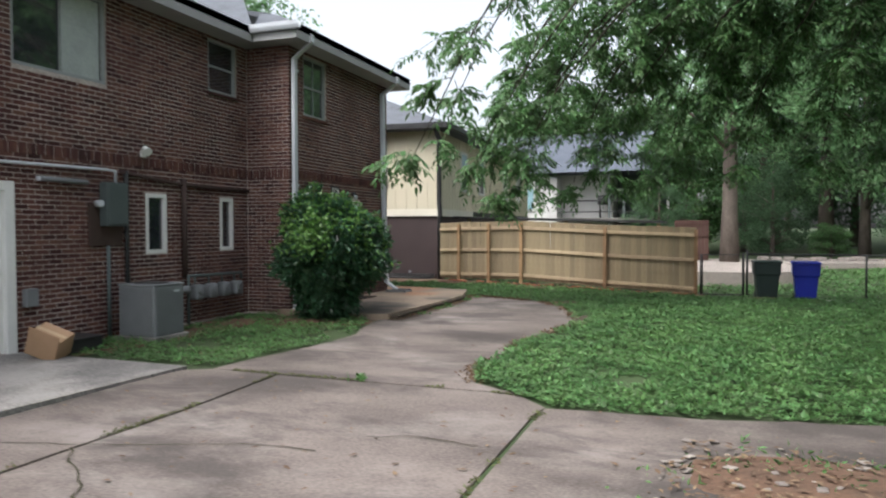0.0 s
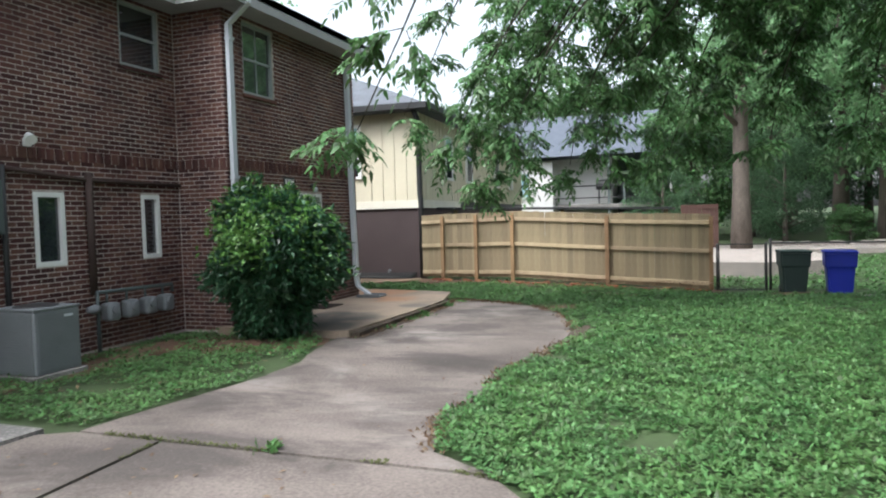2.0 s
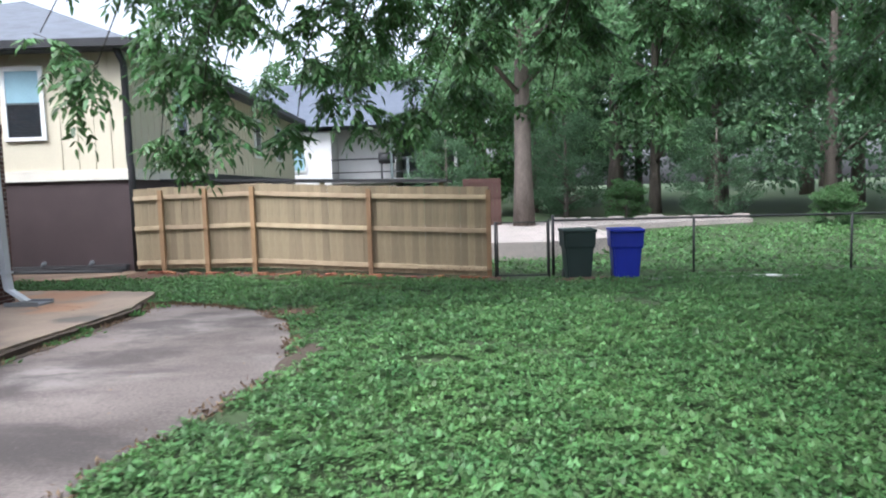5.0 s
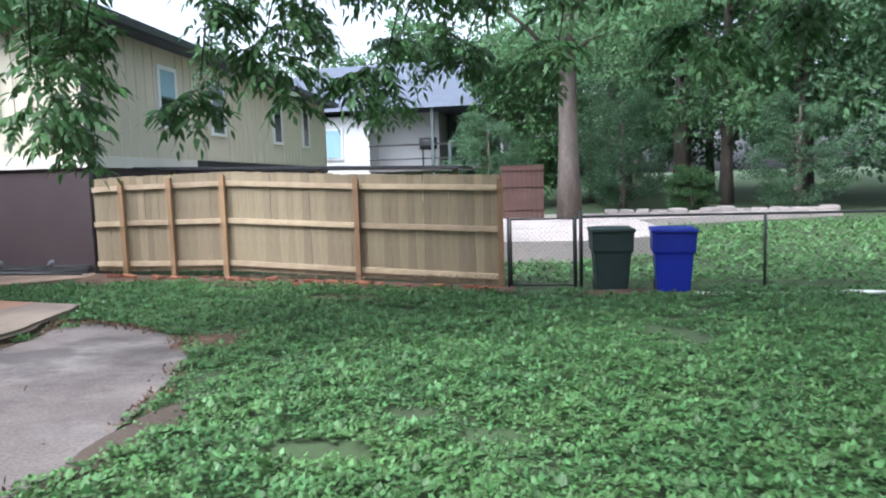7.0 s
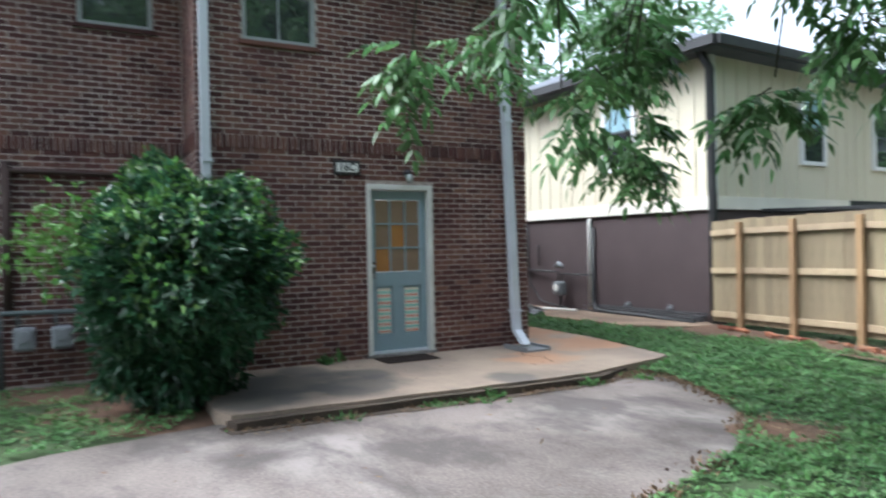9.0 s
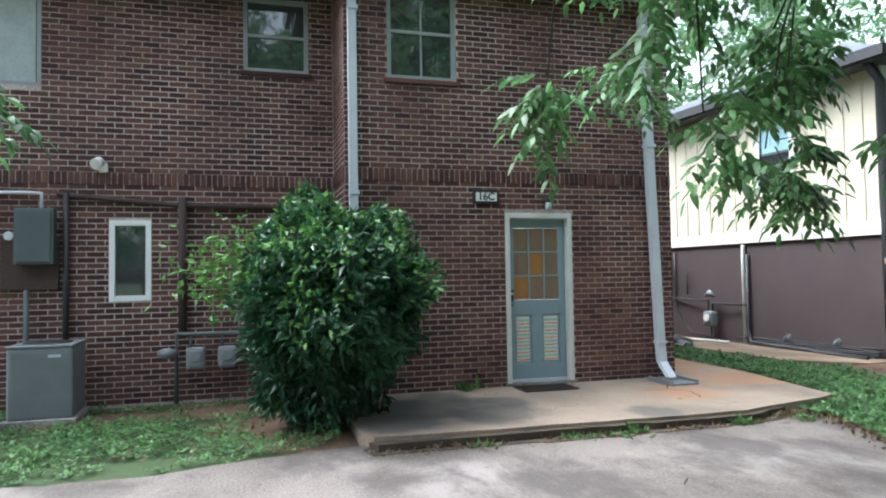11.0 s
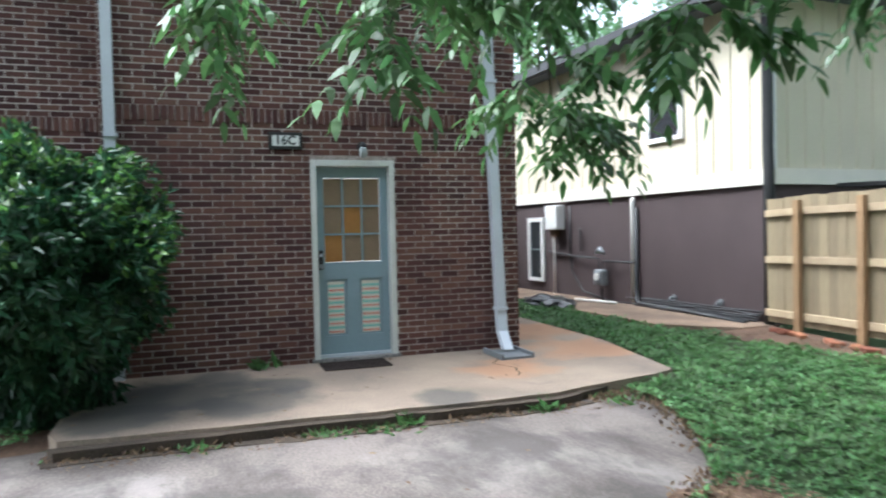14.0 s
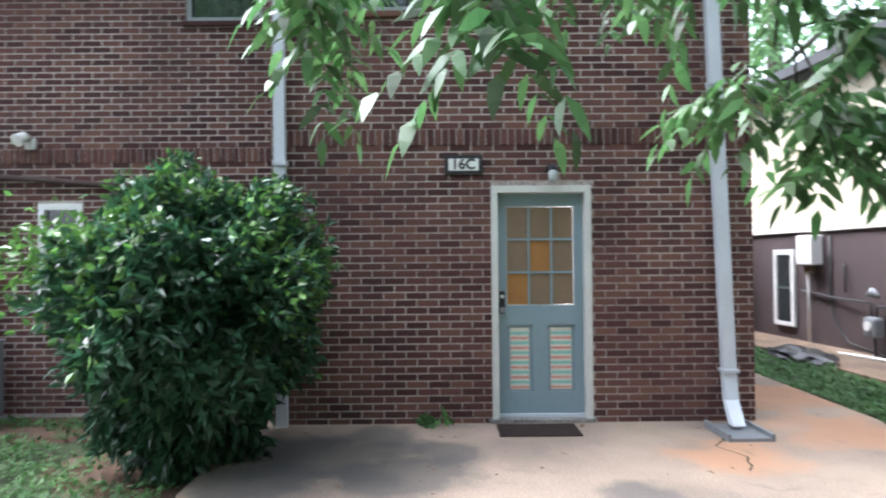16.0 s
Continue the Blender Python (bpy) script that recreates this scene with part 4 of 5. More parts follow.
def mesh_net(x0, x1, z0, z1, step=0.075, r=0.0016):
    v, f = [], []
    W, H = x1 - x0, z1 - z0
    for s in (1, -1):
        c = -H
        while c < W:
            a0, a1 = max(0, c), min(W, c + H)
            if a1 - a0 > 0.01:
                p = [(x0 + a, z0 + (a - c if s > 0 else H - (a - c))) for a in (a0, a1)]
                i = len(v)
                v += [(p[0][0] - r, 0, p[0][1]), (p[0][0] + r, 0, p[0][1]), (p[1][0] + r, 0, p[1][1]), (p[1][0] - r, 0, p[1][1]), (p[0][0], r * 2, p[0][1]), (p[1][0], r * 2, p[1][1])]
                f += [(i, i + 1, i + 2, i + 3), (i + 1, i + 4, i + 5, i + 2), (i + 4, i, i + 3, i + 5)]
            c += step
    return v, f


for x, top, rr in ((0.0, 1.12, 0.022), (1.02, 1.15, 0.022), (1.1, 1.22, 0.03), (3.73, 1.13, 0.024), (6.6, 1.13, 0.024), (9.5, 1.13, 0.024), (12.4, 1.13, 0.024)):
    part("post", tubed([(x, 0, -0.1), (x, 0, top)], rr, 8), M_BLACK, cl)
part("rail", tubed([(1.1, 0, 1.12), (12.4, 0, 1.10)], 0.02, 6), M_BLACK, cl)
gate = part("gate_frame", tubed([(0.04, 0.0, 0.08), (0.04, 0, 1.10), (0.99, 0, 1.10), (0.99, 0, 0.08), (0.04, 0, 0.08)], 0.018, 6), M_BLACK, cl)
for a, b in ((0.06, 0.97), (1.15, 12.4)):
    o = new("wire_netting", from_arrays("wire_netting", *mesh_net(a, b, 0.06, 1.1), M_BLACK))
    o.parent = cl


# ---- wheelie bins ----
def bin_thing(label, material, at, turn, dark):
    ob = thing("trash_bin", label, "trash bin", at, group="bins at the fence", turn=turn)
    bm = bmesh.new()
    rings = []
    for z, w, d in ((0.0, 0.20, 0.22), (0.05, 0.215, 0.235), (0.60, 0.255, 0.28), (0.64, 0.285, 0.30), (0.90, 0.295, 0.31)):
        rings.append([bm.verts.new((sx * w, sy * d, z)) for sx, sy in ((-1, -1), (1, -1), (1, 1), (-1, 1))])
    for r0, r1 in zip(rings, rings[1:]):
        for k in range(4):
            bm.faces.new((r0[k], r0[(k + 1) % 4], r1[(k + 1) % 4], r1[k]))
    bm.faces.new(rings[0][::-1]), bm.faces.new(rings[-1])
    bmesh.ops.bevel(bm, geom=[e for e in bm.edges if abs(e.verts[0].co.z - e.verts[1].co.z) > 0.01], offset=0.03, segments=2, affect="EDGES")
    part("body", bm, material, ob)
    lid = boxed(-0.31, 0.31, -0.34, 0.31, 0.905, 0.96, bevel=0.02)
    for v in lid.verts:
        if v.co.z > 0.93:
            v.co.z += 0.04 * (1 - (v.co.x / 0.31) ** 2)
    part("lid", lid, material, ob)
    part("handle", tubed([(-0.2, 0.33, 0.92), (-0.2, 0.38, 0.93), (0.2, 0.38, 0.93), (0.2, 0.33, 0.92)], 0.018), dark, ob)
    for s in (-0.24, 0.21):
        part("wheel", tubed([(s, 0.22, 0.1), (s + 0.04, 0.22, 0.1)], 0.1, 14), M_BLACK, ob)
    return ob


bin_thing("dark green plastic wheelie bin with closed lid", M_BINGREEN, (1.62, 19.58, -0.13), 4, M_BINGREEN)
bin_thing("bright blue plastic recycling bin with closed lid", M_BINBLUE, (2.46, 19.35, -0.13), -3, M_BINBLUE)

# ---- house beyond, with porch ----
h2 = thing("far_house", "white lap-sided house with grey roof and dark porch", "house", (-6.5, 40, 0.6))


def h2box(name, x0, x1, y0, y1, z0, z1, m, label=""):
    return part(name, boxed(x0 + 6.5, x1 + 6.5, y0 - 40, y1 - 40, z0 - 0.6, z1 - 0.6), m, h2, label)


h2box("wall", -12, -4.6, 41.2, 48, 0.3, 4.7, M_SIDING)
h2box("wall", -11.5, -7.5, 39.6, 41.19, 0.3, 4.5, M_SIDING)
h2box("porch_wall", -4.59, -1.8, 43.6, 48, 0.3, 4.7, M_GREYDK)
for i in range(24):
    h2box("siding_board", -11.51, -7.49, 39.57, 39.6, 0.6 + 0.16 * i, 0.745 + 0.16 * i, M_SIDING)
    h2box("siding_board", -7.49, -4.6, 41.17, 41.2, 0.6 + 0.16 * i, 0.745 + 0.16 * i, M_SIDING)
w2 = h2box("window", -9.6, -8.7, 39.5, 39.56, 2.6, 4.0, M_WHITE)
part("pane", boxed(-3.0, -2.3, -0.53, -0.51, 2.1, 3.3), M_BLUEBLIND, w2)
h2box("deck", -7.4, -1.4, 39.0, 43.5, 2.0, 2.2, M_BLOCK)
for i in range(5):
    h2box("porch_post", -4.6 + 0.75 * i, -4.48 + 0.75 * i, 39.1, 39.22, 2.2 if i not in (0, 4) else 0.3, 3.2 if i not in (0, 4) else 4.7, M_GREYDK if i != 4 else M_SIDING)
h2box("porch_rail", -7.4, -1.4, 39.12, 39.2, 3.1, 3.17, M_BLACK)
h2box("porch_rail", -7.4, -1.4, 39.12, 39.2, 2.5, 2.55, M_BLACK)
bm = bmesh.new()
pts = [(-12.6, 39.0, 4.7), (-1.0, 38.9, 4.7), (-1.0, 48.6, 4.7), (-12.6, 48.6, 4.7), (-12.0, 43.8, 7.4), (-1.6, 43.8, 7.4)]
v = [bm.verts.new((a + 6.5, b - 40, c - 0.6)) for a, b, c in pts]
for f in ((0, 1, 5, 4), (2, 3, 4, 5), (1, 2, 5), (3, 0, 4), (3, 2, 1, 0)):
    bm.faces.new([v[i] for i in f])
part("roof", bm, mat("blue_grey_shingle", (0.095, 0.108, 0.135), (0.065, 0.075, 0.095), 3, 0.9, 0.5, 40), h2, "blue-grey shingle roof")
grill = thing("barbecue_grill", "black covered barbecue grill on the porch deck", "grill", (-4.9, 40.0, 2.2))
part("body", tubed([(-0.3, 0, 0.75), (-0.28, 0, 1.0), (0.28, 0, 1.0), (0.3, 0, 0.75)], [0.1, 0.3, 0.3, 0.1], 10), M_BLACK, grill)
for sx in (-0.25, 0.25):
    part("leg", tubed([(sx, 0, 0.75), (sx, 0, 0.0)], 0.04), M_BLACK, grill)
rf = thing("red_fence", "red-brown wooden privacy fence panel", "fence", (-0.2, 30.5, 0.3))
for i in range(9):
    part("board", boxed(-0.7 + 0.145 * i, -0.56 + 0.145 * i, 0, 0.02, 0.05, 1.65), M_WOODRED, rf)
for z in (0.3, 1.0, 1.5):
    part("rail", boxed(-0.7, 0.6, -0.04, -0.001, z, z + 0.08), M_WOODRED, rf)


# ---- trees ----
def crown(clumps, per, leaf, spread, droop=0.3, flat=0.75):
    """Leaves in clumps round points: an uneven crown with gaps."""
    c = np.repeat(np.asarray(clumps), per, 0)
    n = len(c)
    rad = np.repeat(rng.uniform(0.6, 1.25, len(clumps)), per) * spread
    off = unit(n) * (rng.uniform(0.15, 1, n) ** 0.5 * rad)[:, None]
    off[:, 2] *= flat
    base = c + off
    way = off / (np.linalg.norm(off, axis=1, keepdims=True) + 1e-6) * 0.6 + unit(n) * 0.7 - np.array([0, 0, droop])
    le = leaf * rng.uniform(0.7, 1.3, n)
    return blades(base, way, unit(n), le, le * 0.55)


def make_tree(label, height, width, trunk_r, clear, clumps, per, leaf, spread, leaf_m, name="tree", lean=0.0):
    """A tree at the origin: tapered trunk, limbs, crown in clumps."""
    ob = thing(name, label, "tree")
    pts = [(lean * math.sin(k * 0.9) * 0.3, lean * 0.2 * k, height * 0.92 * k / 7 - (0.25 if k == 0 else 0)) for k in range(8)]
    part("trunk", tubed(pts, [trunk_r * (1.25 if k == 0 else 1) * (1 - 0.11 * k) for k in range(8)], 12), M_BARK, ob)
    cl_pts = []
    for k in range(clumps):
        u = rng.uniform(0, 1)
        z = clear + (height - clear) * u
        rmax = width * (0.35 + 0.65 * math.sin(math.pi * min(1, 0.12 + 0.85 * u)))
        a, rr = rng.uniform(0, 2 * math.pi), rmax * rng.uniform(0.25, 1) ** 0.7
        p = np.array([rr * math.cos(a), rr * math.sin(a), z])
        cl_pts.append(p)
        if k % 9 == 0:
            z0 = max(clear * 0.7, z - rr * 0.6)
            part("limb", tubed([(0, 0, min(z0, height * 0.85)), tuple(p * np.array([0.5, 0.5, 0]) + np.array([0, 0, (z0 + z) / 2 + 0.15])), tuple(p)], [trunk_r * 0.32, trunk_r * 0.18, 0.015], 5), M_BARK, ob)
    o = new("crown", from_arrays("crown", *crown(cl_pts, per, leaf, spread), leaf_m))
    o.parent = ob
    return tagged(ob, group="woods behind the gardens")


t_a = make_tree("tall broadleaf tree with grey-brown trunk", 17, 4.6, 0.33, 5.0, 105, 120, 0.24, 1.05, M_WOODS)
t_a.matrix_basis = pose(1.15, 30, 0.1)
t_b = make_tree("tall leafy tree at the edge of the woods", 15, 4.2, 0.24, 3.2, 95, 115, 0.26, 1.1, M_WOODS)
t_b.matrix_basis = pose(7.1, 37, 0.2)
t_c = make_tree("dark evergreen tree with low branches", 13, 4.0, 0.25, 1.6, 100, 130, 0.22, 1.0, M_PINE)
t_c.matrix_basis = pose(12.5, 33, 0.1)
t_d = make_tree("young bright-leaved tree among the woods", 7, 2.4, 0.12, 0.8, 60, 220, 0.2, 0.8, M_LEAF)
t_d.matrix_basis = pose(-0.6, 38.5, 0.4)
place_rng = random.Random(5)
SPOTS = []
for row, (yy, x0, x1, step) in enumerate(((43, 3, 34, 6.5), (54, 4, 36, 7.5), (68, 0, 44, 9))):
    xx = x0
    while xx < x1:
        SPOTS.append((xx + place_rng.uniform(-1.5, 1.5), yy + place_rng.uniform(-3, 3), (t_b, t_a, t_c, t_b)[place_rng.randrange(4)]))
        xx += step * place_rng.uniform(0.75, 1.25)
# trees with y below 16 are unseen, added for the windows to reflect
SPOTS += [(5.9, 39.5, t_a), (17, 27, t_b), (20, 22, t_c), (21, 34, t_a), (24, 28, t_b), (16, 38, t_b), (9.2, 35.5, t_b), (23, 15, t_a), (25, 6, t_b), (22, -2, t_a), (16, -9, t_b), (6, -15, t_a), (-5, -18, t_b), (28, 20, t_c), (8.5, 47, t_c), (4.2, 45, t_c), (-24, 25, t_a), (-22, 33, t_b), (-9, 62, t_d), (-15, 60, t_d), (-3, 58, t_d), (-20, 56, t_d)]
for x, y, src in SPOTS:
    o = copy_thing(src, pose(x, y, land(x, min(y, 80)) - 0.1, 0, 0, place_rng.uniform(0, 360)))
    s = place_rng.uniform(0.85, 1.2) * (1.5 if src is t_d else 1)
    o.scale = (s, s, s)
for x, y, s in ((3.2, 36, 0.35), (5.2, 33.5, 0.25), (8.4, 33, 0.3), (11, 29.5, 0.22), (14.5, 30, 0.3), (-1.8, 36, 0.3), (2.2, 40, 0.4)):
    o = copy_thing(t_c if s > 0.28 else t_d, pose(x, y, land(x, y) - 0.25, 0, 0, place_rng.uniform(0, 360)))
    o.scale = (s * 1.4, s * 1.4, s)


# ---- big shade tree whose boughs hang over the drive ----
shade = thing("shade_tree", "large walnut tree with feathery hanging leaves over the drive", "tree", (4.8, 13.0, -0.05))
tp = Vector((4.8, 13.0, -0.05))
part("trunk", tubed([(0, 0, -0.2), (0, 0, 0.3), (-0.05, 0.05, 2), (-0.15, 0.05, 4), (-0.2, 0.1, 6.5), (-0.2, 0.1, 9), (-0.2, 0.1, 11.5)], [0.48, 0.36, 0.3, 0.27, 0.22, 0.15, 0.05], 14), M_BARK, shade)
BOUGHS = [  # tip of each bough, the height from which it springs, and how thickly it is leaved
    (-4.3, 15.5, 2.4, 4.6, 3), (-3.9, 15.2, 2.5, 4.5, 3), (-2.4, 15.3, 2.6, 4.4, 2), (-3.1, 14.0, 2.55, 4.7, 2), (-3.8, 13.2, 2.95, 4.8, 2), (-3.2, 14.8, 2.95, 4.8, 2),
    (-3.5, 9.3, 2.65, 4.8, 2), (-5.2, 14.5, 3.6, 5.0, 2),
    (-0.75, 15.9, 2.8, 4.4, 3), (-1.8, 15.4, 2.9, 4.4, 3), (0.9, 16.4, 2.9, 4.2, 3), (2.4, 16.8, 3.1, 4.2, 4), (-4.6, 16.4, 3.9, 5.4, 3),
    (-3.4, 16.2, 4.5, 6.0, 4), (-1.0, 16.8, 4.3, 5.8, 4), (1.6, 17.4, 4.2, 5.6, 5), (3.6, 17.8, 3.5, 4.6, 5), (5.6, 16.8, 3.3, 4.2, 5), (7.4, 15.6, 3.6, 4.6, 5), (0.6, 16.8, 5.3, 6.6, 5), (3.0, 17.4, 5.3, 6.6, 5),
    (-2.2, 17.4, 3.6, 5.0, 3), (-0.2, 17.8, 3.3, 4.8, 4), (-3.6, 14.6, 3.9, 5.4, 3), (5.0, 18.2, 4.7, 5.6, 5), (1.0, 15.6, 5.3, 6.6, 5), (-0.8, 15.4, 5.1, 6.4, 5), (2.6, 15.4, 4.9, 6.4, 5), (-2.0, 15.9, 5.5, 7.0, 4), (0.2, 17.6, 6.4, 7.4, 5), (-1.6, 17.2, 5.2, 6.4, 5), (0.4, 16.2, 4.6, 6.0, 5), (2.0, 16.0, 6.0, 7.2, 5), (-3.0, 17.0, 5.6, 6.8, 4),
    (-1.4, 18.4, 2.7, 4.4, 2), (-3.6, 17.8, 3.5, 5.0, 2), (-2.4, 18.0, 4.0, 5.4, 2)]
twigs = bmesh.new()
ends, outs = [], []
for bx, by, bz, h, dense in BOUGHS:
    tip = Vector((bx, by, bz)) - tp
    root = Vector((-0.2, 0.05, h + 3.4))
    mid = root.lerp(tip, 0.85) + Vector((0, 0, 3.6))
    path = [root.lerp(mid, t).lerp(mid.lerp(tip, t), t) for t in [k / 10 for k in range(11)]]
    path = [q + Vector((noise.noise((q.x, q.y, 3 + bx)), noise.noise((q.x, q.y, 8 + by)), 0.5 * noise.noise((q.y, q.x, bz)))) * (0.35 if 0 < k < 10 else 0) for k, q in enumerate(path)]
    part("bough", tubed(path, [0.035 * (1 - k / 10.4) + 0.005 for k in range(11)], 7), M_TWIG, shade)
    for k in range(5, 11):
        for s in range(dense - (1 if k < 8 else 0)):
            p = path[k] + Vector(rng.normal(size=3)) * 0.08
            d = (path[min(k + 1, 10)] - path[k - 1]).normalized() * 0.5 + Vector(rng.normal(size=3)) * Vector((0.8, 0.8, 0.3))
            d = d.normalized()
            L = rng.uniform(0.2, 0.6) * (1.35 if k < 9 else 0.8)
            q = [p, p + d * L * 0.5 + Vector((0, 0, 0.04)), p + d * L - Vector((0, 0, 0.25 * L))]
            tube(twigs, q, [0.007, 0.005, 0.003], 4, cap=False)
            for u in np.linspace(0.2, 1, 6):
                e = q[0].lerp(q[1], u).lerp(q[1].lerp(q[2], u), u)
                for _ in range(2):
                    w = d * 0.6 + Vector(rng.normal(size=3)) * 0.6
                    w.z = w.z * 0.4 - 0.15
                    ends.append(e), outs.append(w)
tagged(part("twig", twigs, M_TWIG, shade), kind="stuff")
o = new("foliage", from_arrays("foliage", *compound_leaves(np.array(ends), np.array(outs)), M_LEAF))
o.parent = shade
tagged(o, "bright green feather leaves")

# leaf clumps added above the view, only to shade the near lawn
cp = np.concatenate([np.stack([rng.uniform(0.3, 10.5, 330), rng.uniform(1.5, 13.2, 330), rng.uniform(6.2, 9.4, 330)], 1), np.stack([rng.uniform(0.8, 9.0, 110), rng.uniform(6.8, 11.0, 110), rng.uniform(4.9, 6.6, 110)], 1)]) - np.array(tp)
o = new("upper_crown", from_arrays("upper_crown", *crown(cp, 240, 0.15, 0.9), M_LEAF))
o.parent = shade

# ---- vine-covered bush ----
bush = thing("bush", "dense dark green bush overgrown with lighter vine", "bush", (-6.28, 11.9, 0.0))


def shell(n, grow=1.0):
    u = unit(n)
    u[:, 2] = np.abs(u[:, 2]) * np.sign(rng.uniform(-0.55, 1, n))
    r = np.array([0.98, 0.86, 1.08])
    bump = 1 + np.array([0.44 * noise.noise((a * 1.7, b * 1.7, c * 1.7 + 4)) + 0.26 * noise.noise((a * 4, b * 4, c * 4)) + 0.12 * noise.noise((a * 9, b * 9, c * 9)) for a, b, c in u])
    p = u * r * bump[:, None] * grow
    low = np.clip((p[:, 2] + 1.15) / 0.9, 0.74, 1)
    p[:, :2] *= low[:, None]
    p[:, 2] += 1.1
    return np.maximum(p, [-9, -9, 0.02]), u


p, u = shell(19000)
depth = rng.uniform(0.72, 1.05, (len(p), 1))
p[:, :2] *= depth
p[:, 2] = 1.1 + (p[:, 2] - 1.1) * depth[:, 0]
o = new("foliage", from_arrays("foliage", *blades(p, u * 0.6 + unit(len(p)) * 0.7 - [0, 0, 0.35], unit(len(p)), rng.uniform(0.07, 0.15, len(p)), rng.uniform(0.035, 0.065, len(p))), M_BUSH))
o.parent = bush
# vine over the top; its paler green also stands in for top light
p, u = shell(4200, 1.04)
keep = p[:, 2] > 1.45 + 0.4 * np.sin(p[:, 1] * 5) + 0.3 * rng.normal(size=len(p))
p, u = p[keep], u[keep]
o = new("vine", from_arrays("vine", *blades(p, u * 0.5 + unit(len(p)) * 0.6 - [0, 0, 0.4], unit(len(p)), rng.uniform(0.06, 0.11, len(p)), rng.uniform(0.035, 0.06, len(p))), M_BUSHY))
o.parent = bush
p = np.array([0.2, -0.95, 1.55]) + rng.normal(size=(420, 3)) * [0.22, 0.2, 0.2]
o = new("vine", from_arrays("vine", *blades(p, unit(len(p)) - [0, 0.5, 0.4], unit(len(p)), rng.uniform(0.07, 0.12, len(p)), rng.uniform(0.04, 0.06, len(p))), M_BUSHY))
o.parent = bush
inner, _ = shell(3000, 0.66)
o = new("inner_foliage", from_arrays("inner_foliage", *blades(inner, unit(3000), unit(3000), np.full(3000, 0.3), np.full(3000, 0.2)), M_PINE))
o.parent = bush
part("stems", tubed([(0, 0, -0.05), (0.02, 0.05, 0.5), (0.1, 0.0, 1.2)], [0.05, 0.04, 0.02], 6), M_TWIG, bush)


# ---- lawn ----
def inside(x, y, poly):
    c = np.zeros(len(x), bool)
    for (x0, y0), (x1, y1) in zip(poly, poly[1:] + poly[:1]):
        hit = ((y0 > y) != (y1 > y)) & (x < (x1 - x0) * (y - y0) / (y1 - y0 + 1e-12) + x0)
        c ^= hit
    return c


LAWN = [*reversed([q for q in right if q[1] > 7.0]), (-1.0, 7.02), (0.09, 7.1), (1.48, 7.4), (3.2, 7.8), (14, 8.2), (14, 19.6), (0.4, 19.5), (-1.2, 19.62), (-2.4, 19.5), (-3.6, 19.68), (-4.9, 19.6), (-6.0, 19.4), (-7.0, 19.25), (-8.0, 18.95), (-13, 18.9), (-13, 17.85), (-7.3, 17.8), (-5.4, 17.45)]
STRIP = [(-8.1, 7.5), (-5.35, 7.5), (-5.25, 8.2), (-5.05, 9.2), (-4.98, 10.2), (-5.25, 11.2), (-5.5, 11.9), (-8.1, 11.9)]


BARE = [(-2.72, 15.85, 0.42, 0.4), (-2.1, 18.55, 0.7, 0.22), (-4.2, 19.3, 0.7, 0.2), (2.0, 19.2, 1.05, 0.33), (-1.95, 13.2, 0.16, 0.75), (-0.6, 13.0, 0.35, 0.2)]  # spots with little growth: x, y, and half sizes


def lawn(name, poly, spacing, size, label, upto=None, bare=0.4):
    xs, ys = [p[0] for p in poly], [p[1] for p in poly]
    n = int((max(xs) - min(xs)) * (max(ys) - min(ys)) * spacing)
    x, y = rng.uniform(min(xs), max(xs), n), rng.uniform(min(ys), max(ys), n)
    k = inside(x, y, poly)
    x, y = x[k], y[k]
    thick = np.array([noise.noise((a * 0.7, b * 0.7, 3)) + 0.6 * noise.noise((a * 2.5, b * 2.5, 5)) for a, b in zip(x, y)])
    k = thick > -bare - rng.uniform(0, 0.3, len(x))
    for cx, cy, rx, ry in BARE:
        k &= ((x - cx) / rx) ** 2 + ((y - cy) / ry) ** 2 > 1 + 0.9 * thick + rng.uniform(-0.6, 0.2, len(x))
    x, y, thick = x[k], y[k], thick[k]
    z = np.array([land(a, b) for a, b in zip(x, y)])
    tuft = np.array([noise.noise((a * 5.5, b * 5.5, 11)) for a, b in zip(x, y)])
    h = np.clip(0.025 + (0.05 * (thick + 0.5) + 0.07 * tuft) * rng.uniform(0.4, 1.4, len(x)), 0.008, 0.13)
    base = np.stack([x, y, z + h], 1)
    way = unit(len(x))
    way[:, 2] = np.abs(way[:, 2]) * 0.5 - 0.05
    le = size * rng.uniform(0.6, 1.3, len(x))
    return tagged(new(name, from_arrays(name, *blades(base, way, np.cross(way, [0, 0, 1.0]) + 0.2 * unit(len(x)), le, le * 0.7, -0.1), M_GRASS)), label, "grass", kind="stuff")


lawn("grass", LAWN, 2000, 0.043, "clover and ivy ground cover of the lawn")
lawn("grass", LAWN, 420, 0.064, "broader ivy leaves among the lawn", bare=0.1)
lawn("grass", STRIP, 1200, 0.047, "clover strip along the brick wall", bare=0.1)
lawn("grass", [(-8, 20.6), (-8, 23), (1, 22.8), (3.6, 23.9), (3.4, 28.5), (16, 31), (16, 20)], 160, 0.1, "lawn behind the chain-link fence", bare=0.5)


